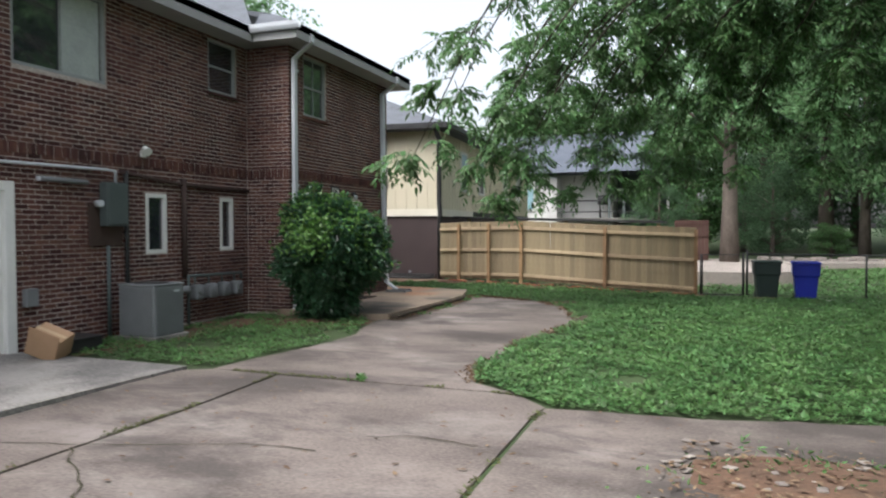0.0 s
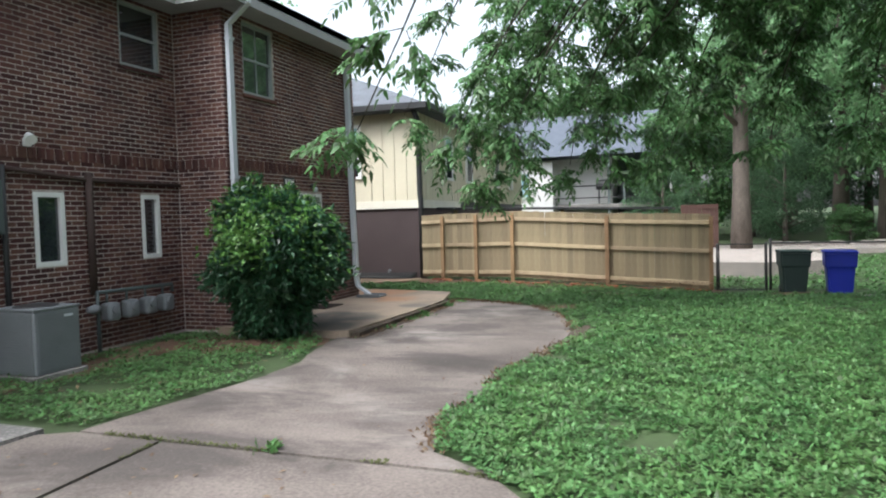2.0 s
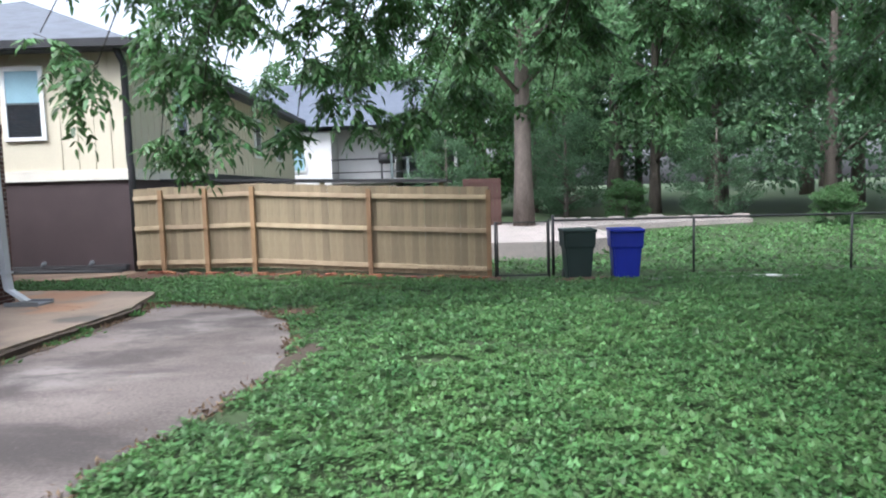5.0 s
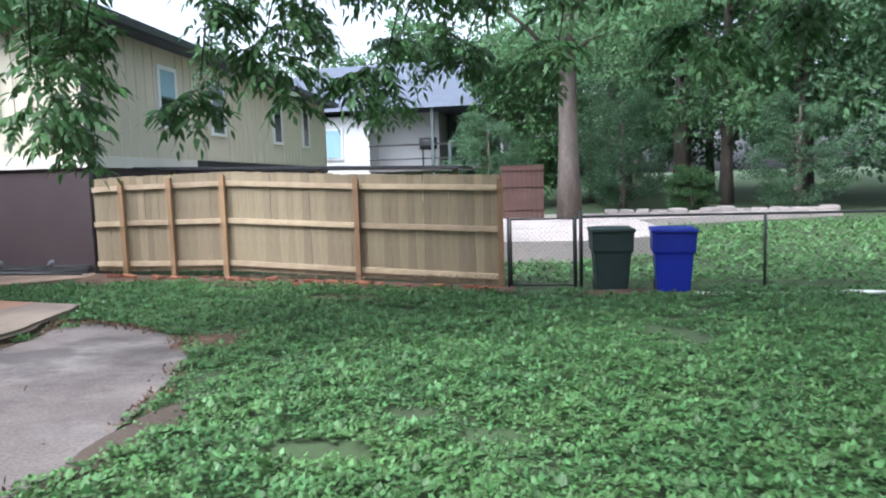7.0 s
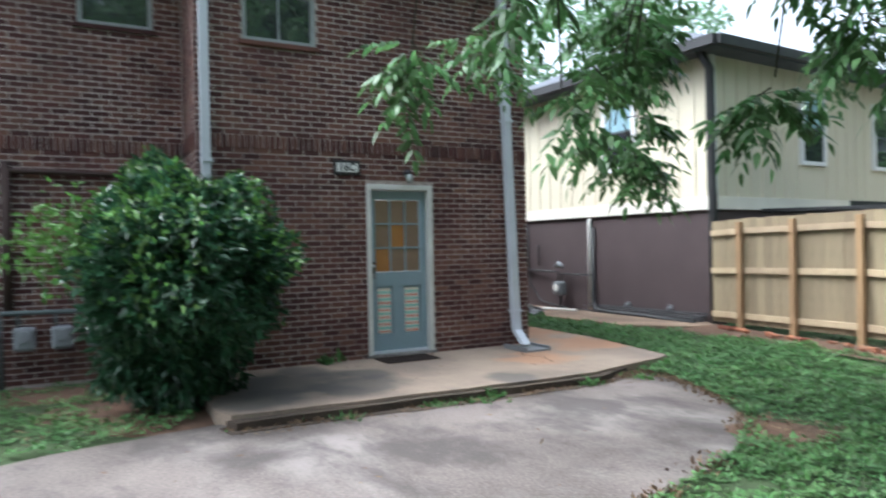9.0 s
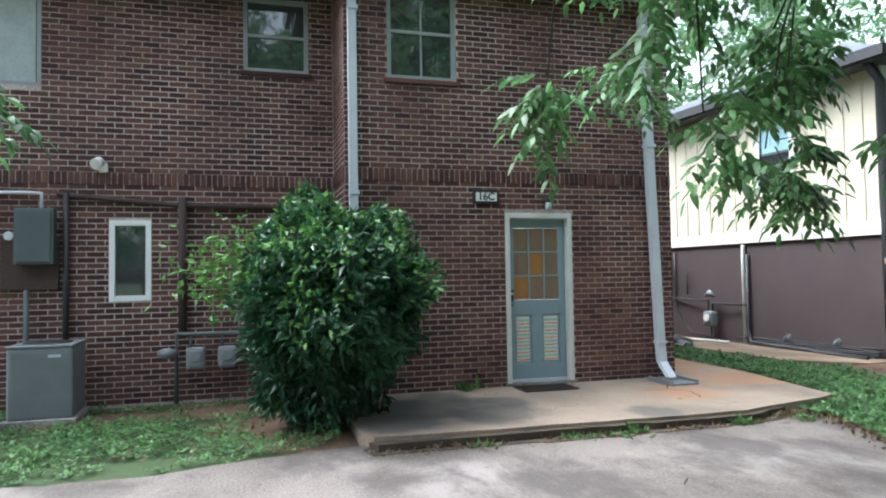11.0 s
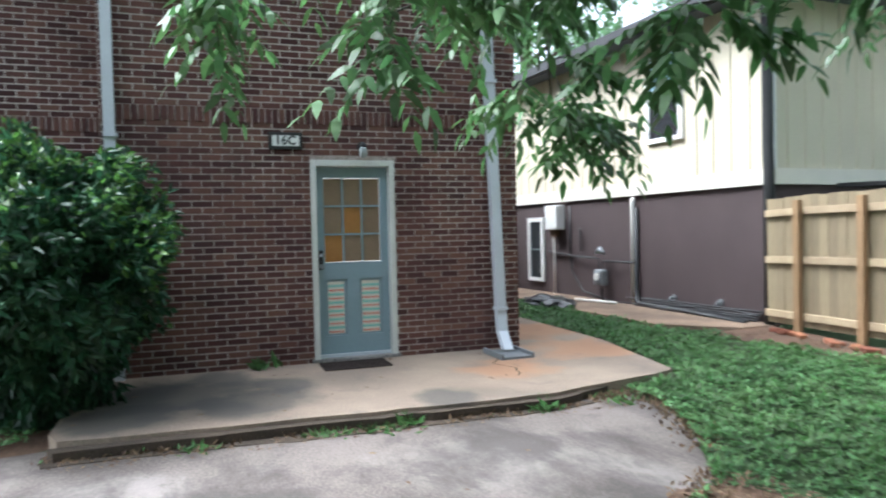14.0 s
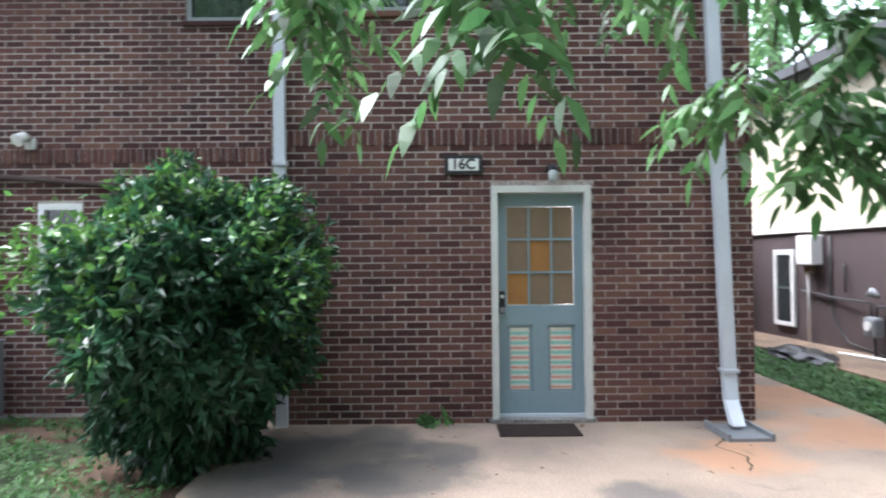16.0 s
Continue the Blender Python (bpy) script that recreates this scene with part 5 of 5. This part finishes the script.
# ---- things along the brick wall ----
ac = thing("air_conditioner", "grey metal outdoor air-conditioning unit with louvred sides", "air conditioner", (-7.7, 9.02, 0.0))
part("pad", boxed(-0.38, 0.38, -0.36, 0.36, -0.05, 0.06, bevel=0.01), M_SLAB2, ac, "concrete pad")
part("case", boxed(-0.335, 0.335, -0.31, 0.31, 0.062, 0.80, bevel=0.02), M_GREY, ac)
part("top_cover", boxed(-0.345, 0.345, -0.32, 0.32, 0.802, 0.83, bevel=0.01), M_GREY, ac)
part("fan_grille", tubed([(0, 0, 0.831), (0, 0, 0.84)], [0.25, 0.24], 20), M_BLACK, ac, "black round fan grille")
for k in range(22):
    z = 0.11 + 0.03 * k
    part("louvre", boxed(-0.29, 0.29, -0.32, -0.311, z, z + 0.016), M_GREY, ac)
    part("louvre", boxed(0.336, 0.345, -0.27, 0.27, z, z + 0.016), M_GREY, ac)
part("nameplate", boxed(0.346, 0.35, 0.08, 0.2, 0.70, 0.73), M_GUTTER, ac)
gb = thing("gas_meter_bank", "row of four grey gas meters on a dark pipe manifold", "gas meters", (-8.1, 10.3, 0.0))
part("manifold", tubed([(0.0, 0.0, 0.0), (0, 0, 0.84), (0, 1.45, 0.82), (0, 1.45, 0.70)], 0.03), M_GREYDK, gb)
for k in range(4):
    y = 0.22 + 0.36 * k
    m = part("meter", boxed(-0.09, 0.09, y - 0.11, y + 0.11, 0.42, 0.68, bevel=0.04), M_GREY, gb)
    part("dial", tubed([(0.09, y, 0.58), (0.115, y, 0.58)], [0.065, 0.06], 14), M_GREY, m)
    part("riser", tubed([(0, y - 0.06, 0.66), (0, y - 0.06, 0.83)], 0.017), M_GREYDK, m)
part("valve", tubed([(0.02, -0.2, 0.62), (0.05, -0.1, 0.62), (0.02, 0.0, 0.62)], [0.04, 0.07, 0.04], 10), M_GREY, gb, "grey pressure regulator")
mb = thing("meter_box", "dark green-grey electric panel on brown backing board", "electric panel", (XM, 8.78, 1.4))
part("backing", boxed(0.006, 0.05, -0.38, 0.22, 0.0, 0.62, bevel=0.004), mat("brown_board", (0.075, 0.048, 0.04), (0.05, 0.033, 0.028), 4, 0.8, 0.2, 50), mb)
part("case", boxed(0.051, 0.2, -0.21, 0.2, 0.29, 0.94, bevel=0.012), M_GREYDK, mb)
part("cover", boxed(0.201, 0.215, -0.18, 0.17, 0.32, 0.91, bevel=0.006), M_GREYDK, mb)
part("dial", tubed([(0.06, -0.27, 0.62), (0.16, -0.27, 0.62)], 0.05, 12), M_GUTTER, mb)
part("conduit", tubed([(0.1, 0.05, 0.94), (0.1, 0.05, 1.12), (0.06, -0.1, 1.13), (0.06, -2.4, 1.10)], 0.022), M_GUTTER, mb, "pale metal conduit")
part("conduit", tubed([(0.1, -0.1, 0.0), (0.1, -0.1, -1.38)], 0.03), M_GREYDK, mb)
part("conduit", tubed([(0.06, 0.3, 1.14), (0.06, 0.3, -1.3)], 0.035), M_BLACK, mb)
part("conduit", tubed([(0.05, 0.2, 1.12), (0.05, 1.58, 1.0), (0.05, 3.4, 0.98)], 0.03), mat("rusty_pipe", (0.07, 0.045, 0.038), (0.045, 0.03, 0.027), 5, 0.8, 0.2, 50), mb, "brown painted pipe")
rp = thing("wall_pipe", "dark painted pipe running down the brick wall", "pipe", (XM + 0.06, 10.36, 0.8))
part("pipe", tubed([(0, 0, 1.7), (0, 0, 0.0)], 0.05), MATS["rusty_pipe"], rp)
wl = thing("wall_lamp", "white twin floodlight on the brick wall", "lamp", (XM, 9.47, 2.88))
part("base", boxed(0.006, 0.05, -0.05, 0.05, -0.09, 0.02, bevel=0.01), M_WHITE, wl)
part("head", tubed([(0.04, 0, 0.02), (0.1, -0.03, 0.03), (0.18, -0.06, -0.02)], [0.03, 0.055, 0.07], 12), M_WHITE, wl)
tl = thing("tube_lamp", "grey tube lamp fitting under the conduit", "lamp", (XM, 7.97, 2.33))
part("fitting", tubed([(0.07, -0.38, 0), (0.07, 0.38, -0.01)], 0.035), M_GREY, tl)
part("bracket", boxed(0.006, 0.07, -0.4, -0.34, -0.03, 0.03), M_GUTTER, tl)
part("bracket", boxed(0.006, 0.07, 0.3, 0.36, -0.03, 0.03), M_GREY, tl)
hb = thing("wall_outlet_box", "small grey outlet box low on the brick wall", "outlet box", (XM, 7.42, 0.62))
part("case", boxed(0.006, 0.1, -0.09, 0.09, 0, 0.24, bevel=0.01), M_GREY, hb)
cbx = thing("cardboard_box", "tilted brown cardboard box leaning at the wall", "box", (-7.62, 7.15, 0.03))
part("carton", boxed(-0.2, 0.2, -0.17, 0.17, 0.0, 0.3, m=pose(0, 0, 0.06, 16, 22, 20), bevel=0.006), M_CARD, cbx)
part("tape", boxed(-0.2, 0.2, -0.03, 0.03, 0.3, 0.303, m=pose(0, 0, 0.06, 16, 22, 20)), mat("tape", (0.5, 0.36, 0.22), (0.45, 0.32, 0.2), 6, 0.4, 0, 40), cbx)
part("flap", boxed(-0.2, 0.2, -0.17, -0.163, 0.3, 0.38, m=pose(0, 0, 0.06, 16, 22, 20)), M_CARD, cbx)
bt = thing("black_tub", "low black plastic tub beside the cardboard box", "tub", (-7.9, 7.75, 0.0))
part("shell", boxed(-0.3, 0.25, -0.32, 0.3, 0.0, 0.17, bevel=0.02), M_BLACK, bt)
part("rim", boxed(-0.32, 0.27, -0.34, 0.32, 0.171, 0.19, bevel=0.005), M_BLACK, bt)

# ---- porch things ----
mt = thing("doormat", "dark brown worn doormat before the blue-grey door", "doormat", (-7.0, 14.6, 0.1))
part("mat_body", boxed(-0.2, 0.2, -0.35, 0.35, 0.001, 0.016, bevel=0.004), M_RUBBER, mt)
for k in range(9):
    part("rib", boxed(-0.19 + 0.043 * k, -0.17 + 0.043 * k, -0.34, 0.34, 0.0165, 0.02), M_RUBBER, mt)
pl = thing("porch_lamp", "small glass jar lamp above the door", "lamp", (XW + 0.006, 14.79, 2.42))
part("base", tubed([(0, 0, 0), (0.05, 0, 0), (0.08, 0, -0.02)], [0.05, 0.05, 0.03], 12), M_BLACK, pl)
part("jar", tubed([(0.08, 0, -0.02), (0.08, 0, -0.04), (0.08, 0, -0.11), (0.08, 0, -0.13)], [0.03, 0.045, 0.042, 0.02], 12), M_CURTAIN, pl, "frosted glass jar")

# ---- fence foot, yard edge ----
for poly, z in (([(-7.2, 19.2), (-5.0, 19.35), (-2.4, 19.3), (0.2, 19.3), (0.2, 20.0), (-2.4, 20.15), (-7.2, 20.3)], 0.0), ):
    bm = bmesh.new()
    vs = [bm.verts.new((x, y, land(x, y) + 0.03)) for x, y in poly]
    bm.faces.new(vs)
    bmesh.ops.triangulate(bm, faces=bm.faces)
    solid("ground_bare", bm, M_SOIL, "strip of bare red soil at the fence foot", "soil", "structure")


def soil_patch(cx, cy, rx, ry, lift, label, material=M_SOIL):
    """An uneven low mound of bare earth."""
    bm = bmesh.new()
    mid = bm.verts.new((cx, cy, land(cx, cy) + lift))
    rings = []
    for rr, dz in ((0.45, 0.85), (0.8, 0.5), (1.0, -0.03)):
        ring = []
        for k in range(28):
            a = 2 * math.pi * k / 28
            q = rr * (1 + 0.28 * noise.noise((math.cos(a) * 1.7 + cx, math.sin(a) * 1.7 + cy, rr)))
            x, y = cx + rx * q * math.cos(a), cy + ry * q * math.sin(a)
            ring.append(bm.verts.new((x, y, land(x, y) + lift * dz + (0.01 if dz > 0 else -0.02))))
        rings.append(ring)
    for k in range(28):
        bm.faces.new((mid, rings[0][k], rings[0][(k + 1) % 28])).smooth = True
        for r0, r1 in zip(rings, rings[1:]):
            bm.faces.new((r0[k], r1[k], r1[(k + 1) % 28], r0[(k + 1) % 28])).smooth = True
    return solid("ground_patch", bm, material, label, "soil", "structure")


soil_patch(2.0, 19.2, 1.15, 0.4, 0.06, "mound of bare soil and dry grass before the bins")
soil_patch(-2.1, 18.55, 0.8, 0.3, 0.02, "bare trodden soil in the lawn before the fence")
soil_patch(-2.75, 15.75, 0.45, 0.5, 0.02, "bare brown soil at the driveway's end")
soil_patch(-7.7, 9.8, 0.55, 2.4, 0.03, "bare red soil along the brick wall")
soil_patch(-6.5, 11.6, 1.2, 0.95, 0.035, "bare soil under the bush")
soil_patch(-1.9, 13.2, 0.22, 0.9, 0.03, "dark soil along the driveway edge", M_DIRT)
soil_patch(1.3, 5.6, 1.5, 0.75, 0.03, "crumbled brown soil over the apron corner")
for k in range(46):
    f = rng.uniform(0, 1)
    x, y = -6.9 + 6.8 * f, 20.0 - 0.3 * f + rng.normal() * 0.07
    o = solid("rubble_brick", boxed(-0.1, 0.1, -0.05, 0.05, 0, 0.06, bevel=0.012), M_RUST, "broken red brick at the fence foot", "brick", group="rubble along the fence") if k == 0 else new("rubble_brick", o.data)
    if k:
        tagged(o, "broken red brick at the fence foot", "brick", "rubble along the fence")
    s = rng.uniform(0.45, 1.1)
    o.matrix_basis = pose(x, y, land(x, y) + 0.02, 6 * rng.normal(), 6 * rng.normal(), rng.uniform(-30, 30)) @ Matrix.Diagonal((s, s, s, 1))
pv = thing("ground_pipe", "long white plastic pipe lying in the grass", "pipe", (2.7, 19.05, -0.06))
part("pipe", tubed([(0, 0, 0), (1.0, -0.03, 0.0), (1.95, 0.02, 0.01)], 0.025), M_PVC, pv)
part("pipe", tubed([(1.97, 0.02, 0.01), (2.8, -0.05, 0.0)], 0.03), M_PVC, pv)
st = thing("stone_edging", "pale rough stone edging at the far lawn's rim", "edging", (5.0, 32.0, 0.32))
for k in range(14):
    w = rng.uniform(0.35, 0.6)
    part("stone", boxed(-w / 2, w / 2, -0.25, 0.25, -0.05, rng.uniform(0.06, 0.18), m=pose(-2.5 + 0.5 * k, 0.3 * math.sin(k), 0, 0, 0, 20 * rng.normal()), bevel=0.07), M_GRAVEL, st)


# ---- litter, weeds and cracks ----
def scatter(name, n, poly, z, size, material, label, flat=True, kindness="stuff"):
    xs, ys = [p[0] for p in poly], [p[1] for p in poly]
    x, y = rng.uniform(min(xs), max(xs), n), rng.uniform(min(ys), max(ys), n)
    k = inside(x, y, poly)
    x, y = x[k], y[k]
    zz = np.full(len(x), z) + 0.006
    way = unit(len(x))
    way[:, 2] *= 0.12 if flat else 1
    if not flat:
        way[:, 2] = np.abs(way[:, 2]) + 0.3
    le = size * rng.uniform(0.5, 1.5, len(x))
    return tagged(new(name, from_arrays(name, *blades(np.stack([x, y, zz], 1), way, np.cross(way, [0, 0, 1.0]) + 0.05 * unit(len(x)), le, le * 0.5, 0.12), material)), label, "litter", kind=kindness)


DRIVE = [(-5.2, 7.5), (-1.6, 7.5), *[q for q in DRIVE_RIGHT if q[1] > 7.6], *DRIVE_LEFT]
scatter("fallen_leaves", 60, DRIVE, 0.0, 0.05, M_LITTER, "scattered dry leaves on the driveway")
scatter("fallen_leaves", 420, [(-5.6, 1), (3, 1), (3, 6.9), (-5.6, 7.2)], 0.003, 0.055, M_LITTER, "scattered dry leaves on the apron")
scatter("fallen_leaves", 30, [(-7.2, 12.2), (-5.2, 12.2), (-5.1, 16.6), (-7.2, 16.6)], 0.1, 0.05, M_LITTER, "dry leaves on the porch slab")
scatter("fallen_leaves", 500, [(-5.12, 12.1), (-4.8, 12.1), (-4.75, 16.4), (-5.1, 16.5)], 0.0, 0.04, M_LITTER, "dry leaves gathered along the porch edge")
scatter("fallen_leaves", 500, [(-7.9, 7.6), (-5.4, 7.6), (-5.3, 11.6), (-7.9, 11.6)], 0.02, 0.05, M_LITTER, "dry leaves in the clover strip")


def weeds(name, pts, n, spread, size, material=M_GRASS, z=0.0, label="small weeds growing in the concrete joints"):
    """Tufts along a line."""
    seg = rng.integers(0, len(pts) - 1, n)
    f = rng.uniform(0, 1, n)[:, None]
    P = np.asarray(pts, float)
    q = P[seg] * (1 - f) + P[seg + 1] * f
    keep = np.array([noise.noise((a * 2.2, b * 2.2, 9)) > -0.05 for a, b in q])
    q = q[keep] + rng.normal(size=(keep.sum(), 2)) * spread
    base = np.concatenate([q, np.full((len(q), 1), z + 0.003)], 1)
    way = unit(len(q))
    way[:, 2] = np.abs(way[:, 2]) * 0.7 + 0.15
    le = size * rng.uniform(0.5, 1.4, len(q))
    return tagged(new(name, from_arrays(name, *blades(base, way, unit(len(q)), le, le * 0.4), material)), label, "weeds", kind="stuff")


weeds("weeds", [(-5.3, 7.4), (-4.4, 7.4), (-3.2, 7.41), (-2.2, 7.4), (-1.5, 7.35)], 900, 0.02, 0.03, M_MOSS)
weeds("weeds", [(-3.4, 7.42), (-3.1, 7.42)], 160, 0.05, 0.09)
weeds("weeds", [(-4.4, 7.3), (-4.33, 5.8), (-4.36, 4.5), (-4.4, 1)], 700, 0.02, 0.03, M_MOSS)
weeds("weeds", [(-1.25, 6.8), (-1.27, 5), (-1.28, 2)], 600, 0.025, 0.035, M_MOSS)
weeds("weeds", [(-5.15, 12.1), (-5.08, 13.8), (-5.02, 15.9), (-5.2, 16.6)], 350, 0.05, 0.05, label="weeds along the porch edge")
weeds("weeds", [(-5.0, 14.2), (-4.9, 14.5)], 110, 0.06, 0.06, label="weed tuft at the porch edge")
for a, b, n, size in ((13.0, 13.15, 70, 0.07), (14.55, 14.75, 150, 0.11), (15.5, 15.75, 150, 0.1), (13.9, 14.0, 60, 0.07), (16.2, 16.5, 160, 0.09)):
    weeds("weeds", [(-4.98, a), (-4.93, b)], n, 0.06, size, label="leafy weed tuft at the porch edge")
weeds("weeds", [(-7.25, 13.6), (-7.2, 13.75)], 26, 0.05, 0.15, M_GRASS, 0.1, "small green weed beside the door")
weeds("weeds", [(-0.2, 5.2), (0.5, 6.1), (1.3, 5.9), (2.4, 5.6)], 320, 0.2, 0.05, label="weeds on the crumbling apron corner")
for k in range(90):
    x, y = rng.uniform(-0.2, 2.6), rng.uniform(4.7, 6.4)
    if k == 0:
        o = solid("rubble_stone", boxed(-0.08, 0.08, -0.06, 0.06, 0, 0.035, bevel=0.015), M_RUBBLE, "broken piece of pale concrete rubble", "stone", group="rubble on the apron")
    else:
        o = tagged(new("rubble_stone", o.data), "broken piece of pale concrete rubble", "stone", "rubble on the apron")
    s = rng.uniform(0.12, 0.6)
    o.matrix_basis = pose(x, y, 0.012, 5 * rng.normal(), 5 * rng.normal(), rng.uniform(0, 360)) @ Matrix.Diagonal((s, s, s * 0.8, 1))


def crack(pts, label="thin dark crack in the concrete", z=0.0065):
    """A narrow open crack filled with dark soil."""
    bm = bmesh.new()
    line = rough_edge(pts, 0.1, 0.07)
    rows = []
    for k, (x, y) in enumerate(line):
        w = 0.006 + 0.012 * abs(noise.noise((x * 3, y * 3, 2)))
        rows.append((bm.verts.new((x - w * 0.4, y - w, z)), bm.verts.new((x + w * 0.4, y + w, z))))
    for a, b in zip(rows, rows[1:]):
        bm.faces.new((a[0], b[0], b[1], a[1]))
    return solid("ground_crack", bm, mat("crack_soil", (0.05, 0.045, 0.025), (0.03, 0.03, 0.018), 6, 1, 0.3, 40), label, "crack", "structure")


scatter("fallen_leaves", 1500, [(-7.1, 19.35), (-5.0, 19.45), (-2.4, 19.4), (0.2, 19.4), (0.2, 19.9), (-2.4, 20.0), (-7.1, 20.1)], 0.1, 0.05, M_LITTER, "dry leaves on the bare soil along the fence")
scatter("fallen_leaves", 260, [(-3.1, 15.5), (-2.4, 15.5), (-2.4, 16.2), (-3.1, 16.2)], 0.02, 0.045, M_LITTER, "dry leaves on the bare soil beside the driveway")
weeds("fallen_leaves", DRIVE_RIGHT[1:], 2600, 0.07, 0.05, M_LITTER, label="dry leaves and dirt along the driveway rim")
weeds("fallen_leaves", [(-5.08, 12.1), (-5.02, 13.8), (-4.97, 15.9), (-5.15, 16.6)], 1500, 0.06, 0.05, M_LITTER, label="dry leaves gathered under the porch edge")
for poly in ([(-5.2, 12.05), (-4.95, 12.1), (-4.92, 13.2), (-4.86, 14.6), (-4.88, 15.9), (-5.0, 16.3), (-5.1, 15.9), (-5.14, 13.8)],):
    solid("ground_dirt", prism(bmesh.new(), rough_edge(poly + poly[:1], 0.1, 0.06)[:-1], -0.05, 0.006), M_DIRT, "dark dirt gathered along the porch edge", "soil", "structure")
solid("ground_dirt", prism(bmesh.new(), rough_edge([(-5.16, 12.1), (-5.04, 12.15), (-5.02, 13.8), (-4.96, 15.9), (-5.2, 16.5), (-5.1, 15.9), (-5.14, 13.8), (-5.16, 12.1)], 0.1, 0.05)[:-1], -0.05, 0.07), M_DIRT, "dark dirt banked against the porch slab's edge", "soil", "structure")
scatter("fallen_leaves", 700, [(-0.3, 4.8), (2.8, 4.8), (2.8, 6.4), (0, 6.3)], 0.03, 0.06, M_LITTER, "dry leaves over the crumbled apron corner")
crack([(-5.6, 4.4), (-4.9, 4.5), (-4.2, 4.75), (-3.2, 5.1), (-2.6, 5.2)])
crack([(-4.37, 4.6), (-3.8, 4.2), (-3.2, 3.6)])
crack([(-6.75, 16.1), (-6.45, 15.95), (-6.15, 16.05), (-5.8, 15.9)], "hairline crack in the porch slab", 0.1045)
crack([(-2.4, 5.6), (-2.0, 5.75), (-1.5, 5.7)])

# black cables and hoses lying along the foot of the taupe wall
cables = thing("wall_cables", "black cables and hoses along the taupe wall's foot", "cable", (-7.5, 20.4, 0.12))
for k in range(5):
    start = -2.5 + 0.25 * rng.normal()
    line = [(start + (0.0 - start) * i / 14, 0.035 - 0.028 * k + 0.015 * noise.noise((i * 0.6, k * 3.1, 1)), 0.02 + 0.028 * (4 - k) + 0.02 * noise.noise((i * 0.5, k * 2.3, 7))) for i in range(15)]
    part("cable", tubed(line, 0.016, 6), M_BLACK, cables)
askew([cables])

# ---- bricks, last ----
lay_bricks(wall_wing, HOLES_W, Y1 + 0.005, YE + 0.006, 0.02, ZE, lambda a, d, z: (XW - d, a, z), (13.3, 16.3, 0.2, 1.65))
lay_bricks(wall_main, HOLES_M, 4.0, Y1 - 0.01, 0.02, ZE, lambda a, d, z: (XM - d, a, z))
lay_bricks(wall_return, [], XM + 0.01, XW + 0.005, 0.02, ZE, lambda a, d, z: (a, Y1 + d, z))
lay_bricks(wall_alley, [], -15, XW + 0.004, 0.02, ZE, lambda a, d, z: (a, YE - d, z))
